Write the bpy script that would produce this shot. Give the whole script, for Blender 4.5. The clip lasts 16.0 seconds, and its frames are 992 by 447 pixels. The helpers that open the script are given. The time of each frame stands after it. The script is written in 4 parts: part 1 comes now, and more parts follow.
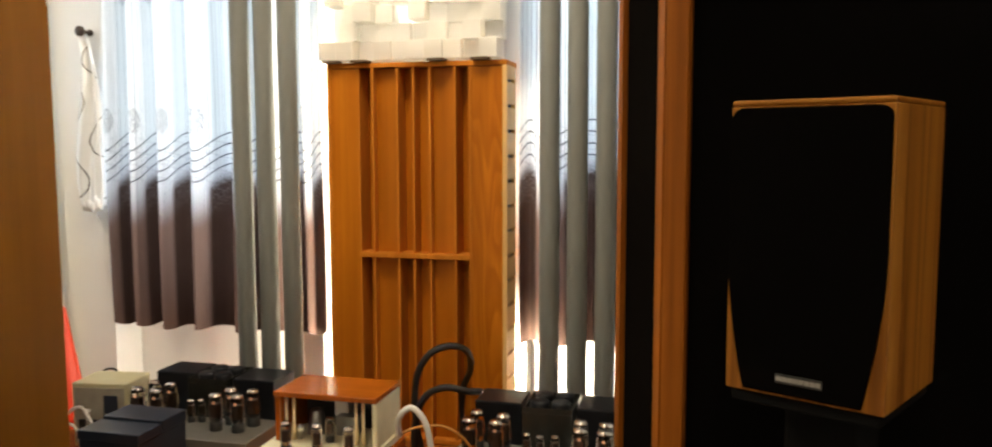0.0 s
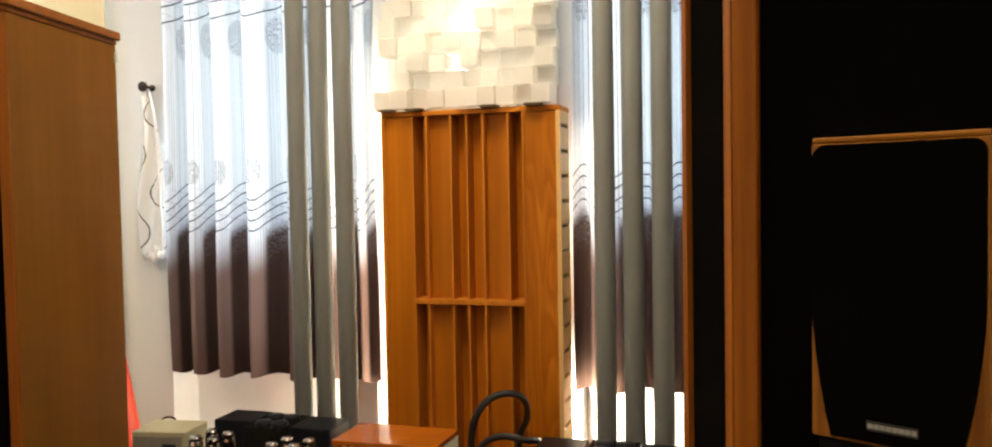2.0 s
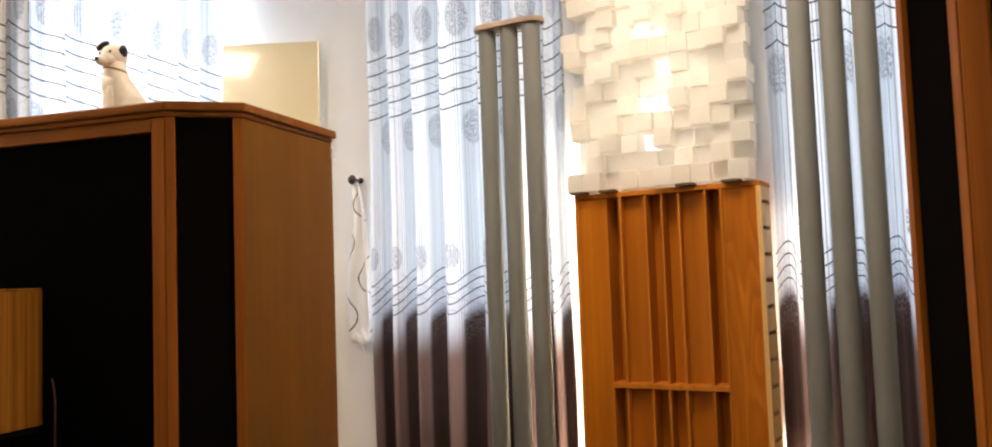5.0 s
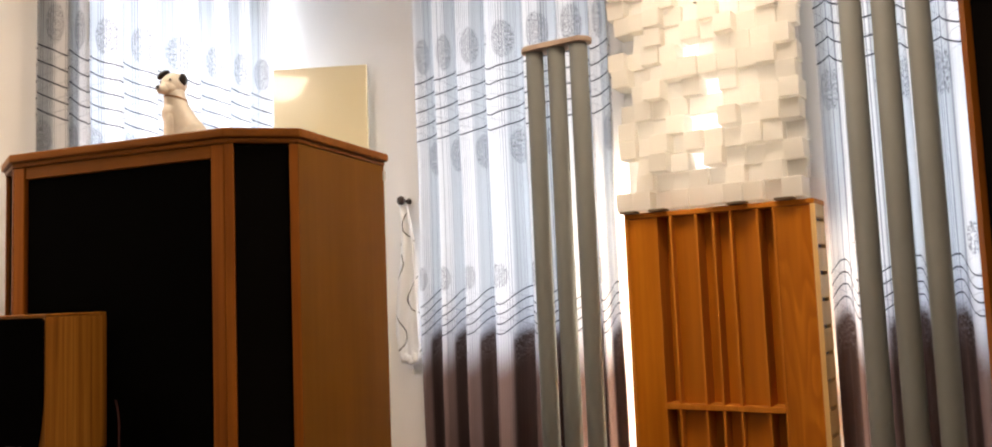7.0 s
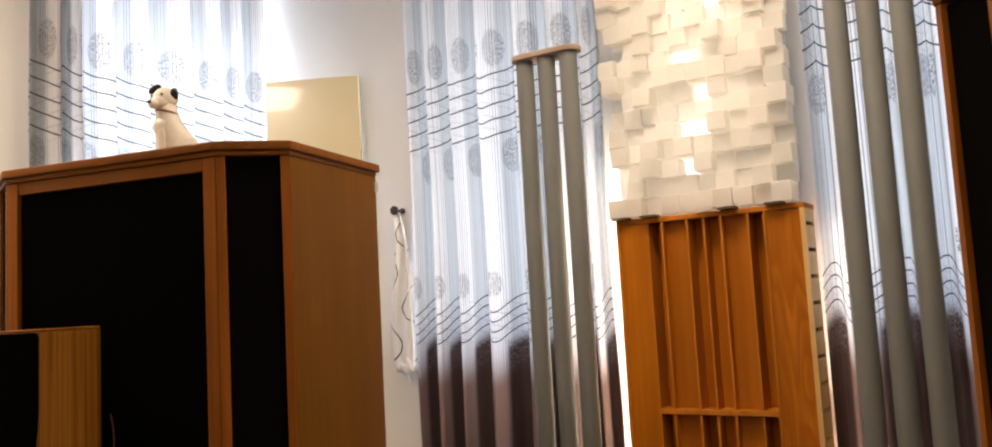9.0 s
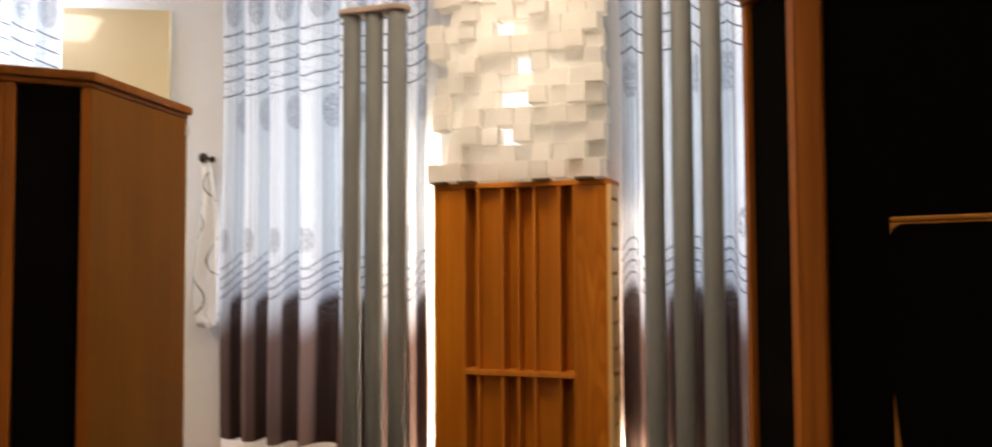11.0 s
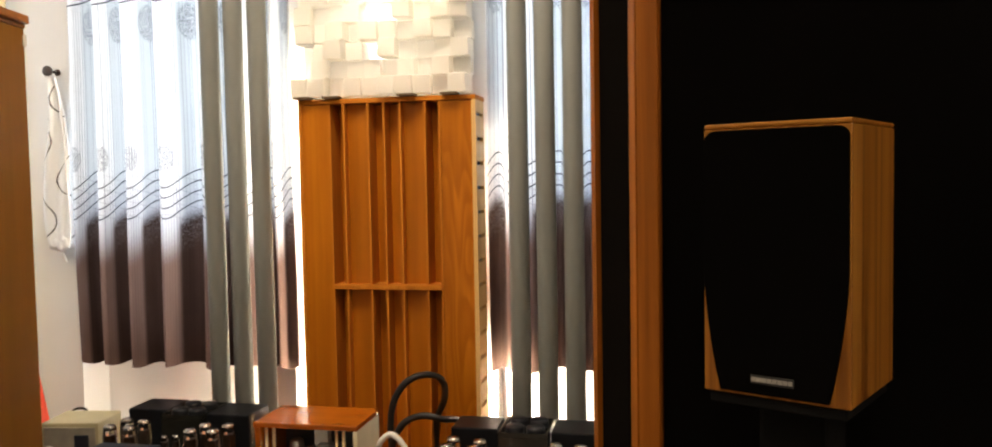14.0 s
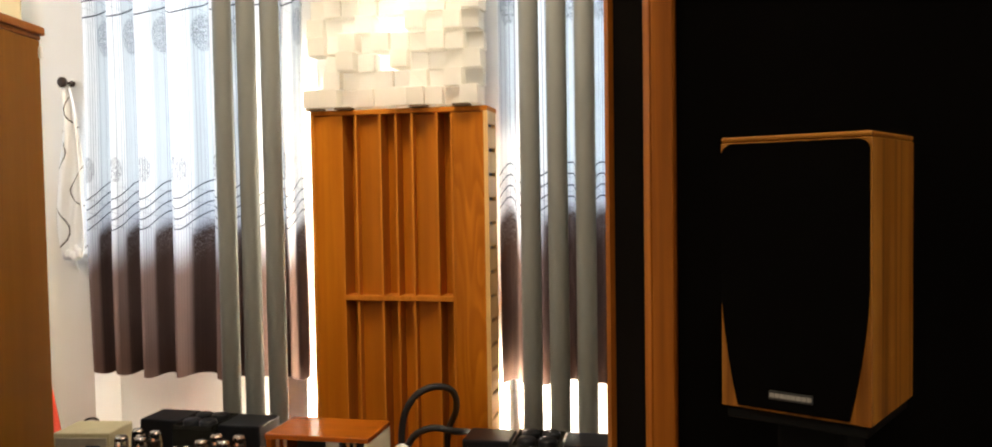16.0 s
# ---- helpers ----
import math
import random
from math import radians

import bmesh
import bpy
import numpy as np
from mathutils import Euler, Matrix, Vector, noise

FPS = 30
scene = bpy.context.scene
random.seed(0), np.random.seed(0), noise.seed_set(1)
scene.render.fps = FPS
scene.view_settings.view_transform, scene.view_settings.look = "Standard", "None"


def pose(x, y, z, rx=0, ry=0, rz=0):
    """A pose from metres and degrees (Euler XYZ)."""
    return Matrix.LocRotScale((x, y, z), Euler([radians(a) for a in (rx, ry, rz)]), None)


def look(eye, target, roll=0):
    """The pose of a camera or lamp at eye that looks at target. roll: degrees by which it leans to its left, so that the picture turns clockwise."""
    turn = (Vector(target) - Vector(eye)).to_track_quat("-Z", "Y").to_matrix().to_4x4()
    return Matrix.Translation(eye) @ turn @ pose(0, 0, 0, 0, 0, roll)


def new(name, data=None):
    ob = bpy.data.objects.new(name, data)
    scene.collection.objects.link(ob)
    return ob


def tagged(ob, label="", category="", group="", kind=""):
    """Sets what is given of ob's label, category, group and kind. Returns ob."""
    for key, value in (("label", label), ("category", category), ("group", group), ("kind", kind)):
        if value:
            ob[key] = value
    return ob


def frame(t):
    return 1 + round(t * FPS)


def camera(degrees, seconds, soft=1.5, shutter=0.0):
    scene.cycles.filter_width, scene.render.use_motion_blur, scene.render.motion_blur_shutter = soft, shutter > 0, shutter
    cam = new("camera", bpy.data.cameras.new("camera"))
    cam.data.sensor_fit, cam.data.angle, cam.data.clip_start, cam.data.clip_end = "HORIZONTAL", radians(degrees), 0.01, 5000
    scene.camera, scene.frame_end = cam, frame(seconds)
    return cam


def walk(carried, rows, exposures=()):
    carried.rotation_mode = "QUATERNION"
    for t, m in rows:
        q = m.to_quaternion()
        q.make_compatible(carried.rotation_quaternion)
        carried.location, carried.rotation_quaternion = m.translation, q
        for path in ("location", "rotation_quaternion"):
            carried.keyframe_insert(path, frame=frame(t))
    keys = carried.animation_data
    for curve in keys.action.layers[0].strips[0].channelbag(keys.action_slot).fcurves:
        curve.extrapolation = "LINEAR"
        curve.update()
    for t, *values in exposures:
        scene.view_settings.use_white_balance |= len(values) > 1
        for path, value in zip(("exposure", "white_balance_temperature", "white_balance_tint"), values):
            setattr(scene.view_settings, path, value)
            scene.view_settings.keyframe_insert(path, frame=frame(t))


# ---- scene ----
cam = camera(61.0, 16.0, 1.9, 0.6)
EXPOSURES = [(0.0, 0.0, 6100, 8), (2.5, -0.06, 6200, 10), (4.5, -0.24, 6150, 15), (7.0, -0.39, 6350, 19), (8.0, -0.46, 6350, 19), (10.5, -0.47, 6300, 18), (11.1, -0.54, 6250, 18), (11.5, -0.40, 6200, 17), (12.2, -0.06, 6250, 17), (13.0, -0.01, 6250, 15), (16.0, -0.01, 6200, 11)]
PATH = [
    (0, (0.056, 0.13, 1.378), (-0.432, 2.06, 1.188), -0.1),
    (0.5, (0.053, 0.12, 1.379), (-0.504, 2.035, 1.231), 0.4),
    (1, (0.044, 0.099, 1.379), (-0.476, 2.028, 1.295), 0.7),
    (1.5, (0.03, 0.115, 1.374), (-0.517, 2.036, 1.27), -0.8),
    (2, (0.024, 0.134, 1.374), (-0.568, 2.043, 1.295), -1.0),
    (2.5, (0.019, 0.139, 1.374), (-0.628, 2.031, 1.328), -1.3),
    (3, (0.013, 0.136, 1.375), (-0.705, 2.002, 1.35), -1.8),
    (3.5, (0.003, 0.13, 1.376), (-0.811, 1.957, 1.39), -1.8),
    (4, (0.005, 0.132, 1.376), (-0.878, 1.926, 1.424), -1.9),
    (4.5, (0.0, 0.133, 1.374), (-0.956, 1.888, 1.457), -2.0),
    (4.7, (-0.002, 0.133, 1.374), (-0.973, 1.878, 1.481), -2.0),
    (7, (-0.025, 0.114, 1.387), (-1.096, 1.795, 1.557), -2.3),
    (7.5, (-0.017, 0.118, 1.387), (-1.104, 1.787, 1.57), -2.9),
    (8, (-0.009, 0.114, 1.388), (-1.079, 1.792, 1.578), -3.3),
    (8.2, (-0.008, 0.113, 1.388), (-1.08, 1.79, 1.579), -3.3),
    (10.3, (-0.004, 0.097, 1.384), (-0.914, 1.872, 1.53), -1.5),
    (10.5, (-0.004, 0.094, 1.383), (-0.855, 1.899, 1.518), -1.2),
    (11, (-0.017, 0.086, 1.377), (-0.684, 1.969, 1.467), -0.3),
    (11.5, (-0.01, 0.094, 1.367), (-0.575, 2.012, 1.387), -0.0),
    (12, (0.005, 0.072, 1.365), (-0.568, 1.988, 1.372), -0.5),
    (12.5, (0.019, 0.044, 1.37), (-0.556, 1.959, 1.396), -1.2),
    (13, (0.032, 0.055, 1.369), (-0.461, 1.993, 1.319), -1.4),
    (13.5, (0.037, 0.052, 1.364), (-0.414, 1.998, 1.276), -1.3),
    (14, (0.034, 0.057, 1.364), (-0.36, 2.015, 1.258), -1.0),
    (14.5, (0.03, 0.056, 1.369), (-0.35, 2.017, 1.272), -1.1),
    (15, (0.029, 0.062, 1.369), (-0.353, 2.022, 1.27), -1.3),
    (15.5, (0.027, 0.063, 1.369), (-0.378, 2.02, 1.287), -1.2),
    (16, (0.027, 0.062, 1.367), (-0.39, 2.016, 1.286), -0.9),
]
walk(cam, [(t, look(eye, target, roll)) for t, eye, target, roll in PATH], EXPOSURES)

# ---- world and large lights ----
world = bpy.data.worlds.new("world")
scene.world = world
world.use_nodes = True
wn = world.node_tree.nodes
sky = wn.new("ShaderNodeTexSky")
sky.sky_type, sky.sun_disc = "NISHITA", False
sky.sun_elevation, sky.sun_rotation = radians(48), radians(200)
world.node_tree.links.new(sky.outputs[0], wn["Background"].inputs[0])
wn["Background"].inputs[1].default_value = 0.12


def area_lamp(name, where, aim, sx, sy, watts, colour):
    data = bpy.data.lights.new(name, "AREA")
    data.shape, data.size, data.size_y, data.energy, data.color = "RECTANGLE", sx, sy, watts, colour
    ob = new(name, data)
    ob.matrix_world = look(where, aim)
    return ob


DAY = (0.87, 0.96, 1.0)
WARM = (1.0, 0.82, 0.57)
# daylight in the three window openings
area_lamp("window_light", (-1.80, 3.40, 1.75), (-1.80, 2.0, 1.75), 0.80, 1.70, 25, DAY)
area_lamp("window_light", (-0.18, 3.40, 1.75), (-0.18, 2.0, 1.75), 0.80, 1.70, 28, DAY)
area_lamp("window_light", (-3.50, 2.43, 1.85), (-2.0, 2.43, 1.85), 0.90, 1.70, 54, DAY)

# ---- materials ----


def nodes(name, rough=0.6, metal=0.0, spec=0.5):
    m = bpy.data.materials.new(name)
    m.use_nodes = True
    b = m.node_tree.nodes["Principled BSDF"]
    b.inputs["Roughness"].default_value = rough
    b.inputs["Metallic"].default_value = metal
    b.inputs["Specular IOR Level"].default_value = spec
    return m, m.node_tree.nodes, m.node_tree.links, b


def ramp(ns, ls, fac, stops):
    r = ns.new("ShaderNodeValToRGB")
    el = r.color_ramp.elements
    while len(el) < len(stops):
        el.new(0.5)
    for e, (p, c) in zip(el, stops):
        e.position, e.color = p, (*c, 1)
    ls.new(fac, r.inputs[0])
    return r.outputs[0]


def coords(ns, ls, scale=(1, 1, 1), loose=0.0):
    """Object coordinates, scaled, and shifted per object."""
    tc, mp = ns.new("ShaderNodeTexCoord"), ns.new("ShaderNodeMapping")
    mp.inputs["Scale"].default_value = scale
    ls.new(tc.outputs["Object"], mp.inputs["Vector"])
    if not loose:
        return mp.outputs[0]
    info, mul, add = ns.new("ShaderNodeObjectInfo"), ns.new("ShaderNodeMath"), ns.new("ShaderNodeVectorMath")
    mul.operation, mul.inputs[1].default_value = "MULTIPLY", loose
    ls.new(info.outputs["Random"], mul.inputs[0])
    ls.new(mp.outputs[0], add.inputs[0])
    ls.new(mul.outputs[0], add.inputs[1])
    return add.outputs[0]


def noise_at(ns, ls, vec, scale, detail=4.0, rough=0.55):
    n = ns.new("ShaderNodeTexNoise")
    n.inputs["Scale"].default_value, n.inputs["Detail"].default_value, n.inputs["Roughness"].default_value = scale, detail, rough
    ls.new(vec, n.inputs["Vector"])
    return n.outputs["Fac"]


def bump(ns, ls, b, fac, strength, distance=0.002):
    k = ns.new("ShaderNodeBump")
    k.inputs["Strength"].default_value, k.inputs["Distance"].default_value = strength, distance
    ls.new(fac, k.inputs["Height"])
    ls.new(k.outputs[0], b.inputs["Normal"])


def mix(ns, ls, fac, a, c, mode="MIX"):
    m = ns.new("ShaderNodeMix")
    m.data_type, m.blend_type = "RGBA", mode
    for sock, v in ((m.inputs[0], fac), (m.inputs[6], a), (m.inputs[7], c)):
        if isinstance(v, (int, float)):
            sock.default_value = v
        elif isinstance(v, tuple):
            sock.default_value = (*v, 1)
        else:
            ls.new(v, sock)
    return m.outputs[2]


class Sums:
    """Short names for math nodes."""

    def __init__(self, ns, ls):
        self.ns, self.ls = ns, ls

    def __call__(self, op, *args):
        n = self.ns.new("ShaderNodeMath")
        n.operation = op
        for sock, v in zip(n.inputs, args):
            if isinstance(v, (int, float)):
                sock.default_value = v
            else:
                self.ls.new(v, sock)
        return n.outputs[0]

    def step(self, v, lo, hi):
        n = self.ns.new("ShaderNodeMapRange")
        n.interpolation_type = "SMOOTHSTEP"
        n.inputs[1].default_value, n.inputs[2].default_value = lo, hi
        self.ls.new(v, n.inputs[0])
        return n.outputs[0]


def wood(name, light, dark, grain=(60, 60, 1.6), rough=0.38, contrast=(0.3, 0.75), coat=0.0, spec=0.3, figure=0.0):
    m, ns, ls, b = nodes(name, rough, 0.0, spec)
    v = coords(ns, ls, grain, 9.0)
    f = noise_at(ns, ls, v, 1.0, 6.0, 0.6)
    broad = noise_at(ns, ls, coords(ns, ls, (3, 3, 0.7), 5.0), 1.5, 3.0)
    col = ramp(ns, ls, f, [(contrast[0], dark), (contrast[1], light)])
    tone = ramp(ns, ls, broad, [(0.3, (0.78, 0.76, 0.74)), (0.7, (1.08, 1.06, 1.02))])
    col = mix(ns, ls, 1.0, col, tone, "MULTIPLY")
    if figure:
        # arched growth rings of flat-sawn boards
        g = Sums(ns, ls)
        ring = noise_at(ns, ls, coords(ns, ls, (7.0, 7.0, 1.1), 7.0), 1.0, 2.0, 0.45)
        ring = g("FRACT", g("MULTIPLY", ring, 22.0))
        ring = g("MULTIPLY", g.step(ring, 0.0, 0.75), g("SUBTRACT", 1.0, g.step(ring, 0.80, 1.0)))
        col = mix(ns, ls, g("MULTIPLY", ring, figure), col, dark)
    ls.new(col, b.inputs["Base Color"])
    bump(ns, ls, b, f, 0.12, 0.001)
    b.inputs["Coat Weight"].default_value = coat
    b.inputs["Coat Roughness"].default_value = 0.12
    return m


def zebra(name, stripes=(105, 58, 1.5)):
    """Zebrano veneer: straight narrow dark stripes along z."""
    m, ns, ls, b = nodes(name, 0.4, 0.0, 0.2)
    v = coords(ns, ls, stripes, 3.0)
    f = noise_at(ns, ls, v, 1.0, 3.0, 0.5)
    f.node.inputs["Distortion"].default_value = 0.55
    fine = noise_at(ns, ls, coords(ns, ls, tuple(4 * c for c in stripes), 3.0), 1.0, 3.0)
    col = ramp(ns, ls, f, [(0.30, (0.145, 0.045, 0.004)), (0.46, (0.270, 0.099, 0.009)), (0.70, (0.385, 0.162, 0.020))])
    tone = ramp(ns, ls, fine, [(0.3, (0.85, 0.83, 0.8)), (0.7, (1.05, 1.05, 1.03))])
    ls.new(mix(ns, ls, 1.0, col, tone, "MULTIPLY"), b.inputs["Base Color"])
    return m


def plain(name, colour, rough=0.6, metal=0.0, var=0.08, scale=9.0, rel=0.0, spec=0.5, coat=0.0):
    m, ns, ls, b = nodes(name, rough, metal, spec)
    v = coords(ns, ls, (1, 1, 1), 4.0)
    f = noise_at(ns, ls, v, scale, 5.0)
    lo, hi = (tuple(c * k for c in colour) for k in (1 - var, 1 + var))
    ls.new(ramp(ns, ls, f, [(0.3, lo), (0.7, hi)]), b.inputs["Base Color"])
    if rel:
        bump(ns, ls, b, noise_at(ns, ls, v, scale * 25, 3.0), rel)
    b.inputs["Coat Weight"].default_value = coat
    return m


def cloth(name, colour, weave=900.0):
    m, ns, ls, b = nodes(name, 1.0, 0.0, 0.0)
    v = coords(ns, ls)
    f = noise_at(ns, ls, v, weave, 2.0)
    ls.new(ramp(ns, ls, f, [(0.3, tuple(c * 0.6 for c in colour)), (0.7, colour)]), b.inputs["Base Color"])
    bump(ns, ls, b, f, 0.4, 0.001)
    return m


def glass(name, colour=(1, 1, 1), rough=0.02):
    m, ns, ls, b = nodes(name, rough)
    b.inputs["Base Color"].default_value = (*colour, 1)
    b.inputs["Transmission Weight"].default_value = 1.0
    b.inputs["IOR"].default_value = 1.45
    return m


OPEN = 0.88     # share of the cloth of a pleat that lies in front


def curtain_fabric(name, fold, clear=0.5):
    """Printed curtain: u runs along the cloth in metres, v is the height above the floor."""
    m, ns, ls, b = nodes(name, 0.85, 0.0, 0.15)
    f = Sums(ns, ls)
    uv, sep = ns.new("ShaderNodeUVMap"), ns.new("ShaderNodeSeparateXYZ")
    ls.new(uv.outputs[0], sep.inputs[0])
    u, v = sep.outputs[0], sep.outputs[1]
    wob = noise_at(ns, ls, uv.outputs[0], 7.0, 2.0)
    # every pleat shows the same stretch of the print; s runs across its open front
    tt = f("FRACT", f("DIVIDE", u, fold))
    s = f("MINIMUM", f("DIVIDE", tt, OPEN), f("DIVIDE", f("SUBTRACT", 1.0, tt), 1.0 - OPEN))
    loose = f("MULTIPLY", f("SUBTRACT", wob, 0.5), 0.010)
    wave = f("MULTIPLY", f("SUBTRACT", 0.5, f("POWER", s, 1.25)), 0.041)
    vw = f("ADD", f("ADD", v, wave), loose)
    hump = f("MULTIPLY", f("SUBTRACT", 0.5, f.step(s, 0.04, 0.94)), 0.068)
    vh = f("ADD", f("ADD", v, hump), loose)

    def lines(height, start, gap, count, half):
        t = f("DIVIDE", f("SUBTRACT", height, start), gap)
        near = f("ABSOLUTE", f("SUBTRACT", t, f("ROUND", t)))
        on = f("LESS_THAN", near, half / gap)
        inside = f("MULTIPLY", f("GREATER_THAN", t, -0.4), f("LESS_THAN", t, count - 0.6))
        return f("MULTIPLY", on, inside)

    ink = f("MAXIMUM", lines(vw, 2.061, 0.0615, 5, 0.0032), lines(vh, 1.270, 0.0386, 4, 0.0028))

    counter = f("SUBTRACT", f("SUBTRACT", v, wave), f("MULTIPLY", wob, 0.02))
    faint = f("ABSOLUTE", f("SUBTRACT", f("FRACT", f("DIVIDE", counter, 0.052)), 0.5))
    zone = f("MAXIMUM", f("MULTIPLY", f.step(v, 2.0, 2.04), f("SUBTRACT", 1.0, f.step(v, 2.30, 2.34))), f("MULTIPLY", f.step(v, 1.20, 1.24), f("SUBTRACT", 1.0, f.step(v, 1.38, 1.42))))
    faint = f("MULTIPLY", f("LESS_THAN", faint, 0.035), zone)

    def ovals(vc, high, wide, middle):
        du = f("DIVIDE", f("MULTIPLY", f("SUBTRACT", s, middle), fold * OPEN), wide)
        dv = f("DIVIDE", f("SUBTRACT", v, vc), high)
        r = f("ADD", f("MULTIPLY", du, du), f("MULTIPLY", dv, dv))
        return f("SUBTRACT", 1.0, f.step(r, 0.80, 1.15))

    spots = f("MAXIMUM", f("MAXIMUM", ovals(2.408, 0.078, 0.066, 0.44), ovals(1.972, 0.070, 0.062, 0.82)), ovals(1.464, 0.050, 0.048, 0.13))
    squeeze = ns.new("ShaderNodeMapping")
    squeeze.inputs["Scale"].default_value = (1.6, 0.55, 1)
    ls.new(uv.outputs[0], squeeze.inputs["Vector"])
    scribble = noise_at(ns, ls, squeeze.outputs[0], 160.0, 3.0, 0.7)
    spots = f("MULTIPLY", spots, f.step(scribble, 0.42, 0.60))
    # thin woven stripes
    sv = ns.new("ShaderNodeCombineXYZ")
    ls.new(u, sv.inputs[0])
    hair = noise_at(ns, ls, sv.outputs[0], 150.0, 2.0, 0.7)
    hair = f.step(hair, 0.56, 0.70)
    pin = f("ABSOLUTE", f("SUBTRACT", f("FRACT", f("DIVIDE", u, 0.0155)), 0.5))
    group = f.step(noise_at(ns, ls, sv.outputs[0], 17.0, 1.0), 0.44, 0.54)
    pin = f("MULTIPLY", f("SUBTRACT", 1.0, f.step(pin, 0.08, 0.2)), group)
    hair = f("MAXIMUM", hair, pin)
    # fold light and shade put into the colour: each pleat pale first, then shaded
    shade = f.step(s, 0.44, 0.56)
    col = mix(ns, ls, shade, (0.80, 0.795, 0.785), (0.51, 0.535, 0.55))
    col = mix(ns, ls, f("MULTIPLY", hair, 0.80), col, (0.19, 0.20, 0.225))
    thread = noise_at(ns, ls, sv.outputs[0], 420.0, 2.0, 0.7)
    col = mix(ns, ls, 1.0, col, ramp(ns, ls, thread, [(0.3, (0.80, 0.80, 0.82)), (0.65, (1.03, 1.03, 1.03))]), "MULTIPLY")
    # greyer printed ground under the lower waves
    dusk = f("MULTIPLY", f("SUBTRACT", 1.0, f.step(vh, 1.22, 1.44)), f("ADD", 0.3, f("MULTIPLY", scribble, 0.7)))
    col = mix(ns, ls, f("MULTIPLY", dusk, 0.75), col, (0.25, 0.25, 0.31))
    col = mix(ns, ls, f("MULTIPLY", spots, 0.74), col, (0.08, 0.08, 0.095))
    col = mix(ns, ls, f("MULTIPLY", faint, 0.35), col, (0.12, 0.12, 0.14))
    # brown lower band: it begins sharply in the painted fold shade and fades in on the pale half
    edge = f("ADD", f("ADD", v, hump), f("MULTIPLY", f("SUBTRACT", scribble, 0.5), 0.06))
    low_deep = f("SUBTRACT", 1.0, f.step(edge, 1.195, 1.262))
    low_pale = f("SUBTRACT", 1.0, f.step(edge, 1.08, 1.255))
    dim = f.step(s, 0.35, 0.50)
    # the band's brown is also split into a lit and a shaded fold tone
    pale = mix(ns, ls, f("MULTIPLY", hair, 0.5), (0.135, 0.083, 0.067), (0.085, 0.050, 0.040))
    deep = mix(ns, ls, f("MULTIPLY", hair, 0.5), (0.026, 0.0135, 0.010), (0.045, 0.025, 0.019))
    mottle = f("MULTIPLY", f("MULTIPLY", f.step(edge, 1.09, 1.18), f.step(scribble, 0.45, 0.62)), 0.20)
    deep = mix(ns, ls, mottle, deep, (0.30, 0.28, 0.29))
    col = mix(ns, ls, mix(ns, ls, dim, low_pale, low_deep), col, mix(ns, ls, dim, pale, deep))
    col = mix(ns, ls, f("MULTIPLY", ink, 0.88), col, (0.02, 0.02, 0.03))
    ls.new(col, b.inputs["Base Color"])
    bump(ns, ls, b, noise_at(ns, ls, uv.outputs[0], 700.0, 2.0), 0.15, 0.001)
    tr, ms = ns.new("ShaderNodeBsdfTranslucent"), ns.new("ShaderNodeMixShader")
    ls.new(col, tr.inputs[0])
    ms.inputs[0].default_value = clear
    ls.new(b.outputs[0], ms.inputs[1])
    ls.new(tr.outputs[0], ms.inputs[2])
    ls.new(ms.outputs[0], ns["Material Output"].inputs[0])
    return m


def glow(name, colour, strength):
    m, ns, ls, b = nodes(name)
    b.inputs["Base Color"].default_value = (*colour, 1)
    b.inputs["Emission Color"].default_value = (*colour, 1)
    b.inputs["Emission Strength"].default_value = strength
    return m


M_WALL = plain("wall_gloss_paint", (0.88, 0.87, 0.85), 0.14, 0, 0.03, 2.0, 0.02, 0.8, 0.6)
M_CEIL = plain("ceiling_paint", (0.8, 0.79, 0.76), 0.8, 0, 0.02, 2.0)
M_FLOOR = wood("floor_wood", (0.13, 0.07, 0.035), (0.075, 0.038, 0.018), (1.4, 40, 40), 0.4)
M_PANEL = wood("orange_oak", (0.590, 0.198, 0.007), (0.415, 0.122, 0.003), (45, 45, 1.3), 0.36, (0.25, 0.8), 0.05, 0.15, 0.12)
M_PANEL_FIGURED = wood("figured_oak", (0.605, 0.203, 0.008), (0.345, 0.097, 0.002), (45, 45, 1.3), 0.36, (0.2, 0.75), 0.05, 0.15, 0.65)
# oak of the slotted side, paled to carry the glow from curtain and strip lamp
M_PANEL_SIDE = wood("lit_oak_side", (0.80, 0.53, 0.22), (0.62, 0.37, 0.13), (60, 60, 1.5), 0.5, (0.3, 0.75), 0.0, 0.2)
M_PANEL_EDGE = wood("oak_edge", (0.64, 0.235, 0.026), (0.48, 0.155, 0.012), (60, 60, 1.5), 0.55, (0.3, 0.75), 0.0, 0.06)
M_CAB = wood("walnut_veneer", (0.207, 0.087, 0.009), (0.166, 0.066, 0.006), (38, 38, 1.0), 0.5, (0.2, 0.8), 0.0, 0.06, 0.25)
M_CABSOLID = wood("solid_cherry", (0.37, 0.120, 0.010), (0.22, 0.062, 0.005), (70, 70, 1.5), 0.42, (0.3, 0.75), 0.0, 0.12)
M_CABRAIL = wood("cherry_rail", (0.30, 0.105, 0.012), (0.20, 0.064, 0.006), (1.5, 60, 60), 0.42, (0.3, 0.75), 0.0, 0.12)
M_ZEBRA = zebra("zebrano_veneer")
M_ZEBRATOP = zebra("zebrano_top", (1.5, 60, 40))
M_GRILLE = cloth("black_grille_cloth", (0.0036, 0.0032, 0.0030))
# grille cloth with a raised colour, for the light that reaches the side grilles
M_GRILLE_SIDE = cloth("lit_side_grille_cloth", (0.0062, 0.0052, 0.0045))
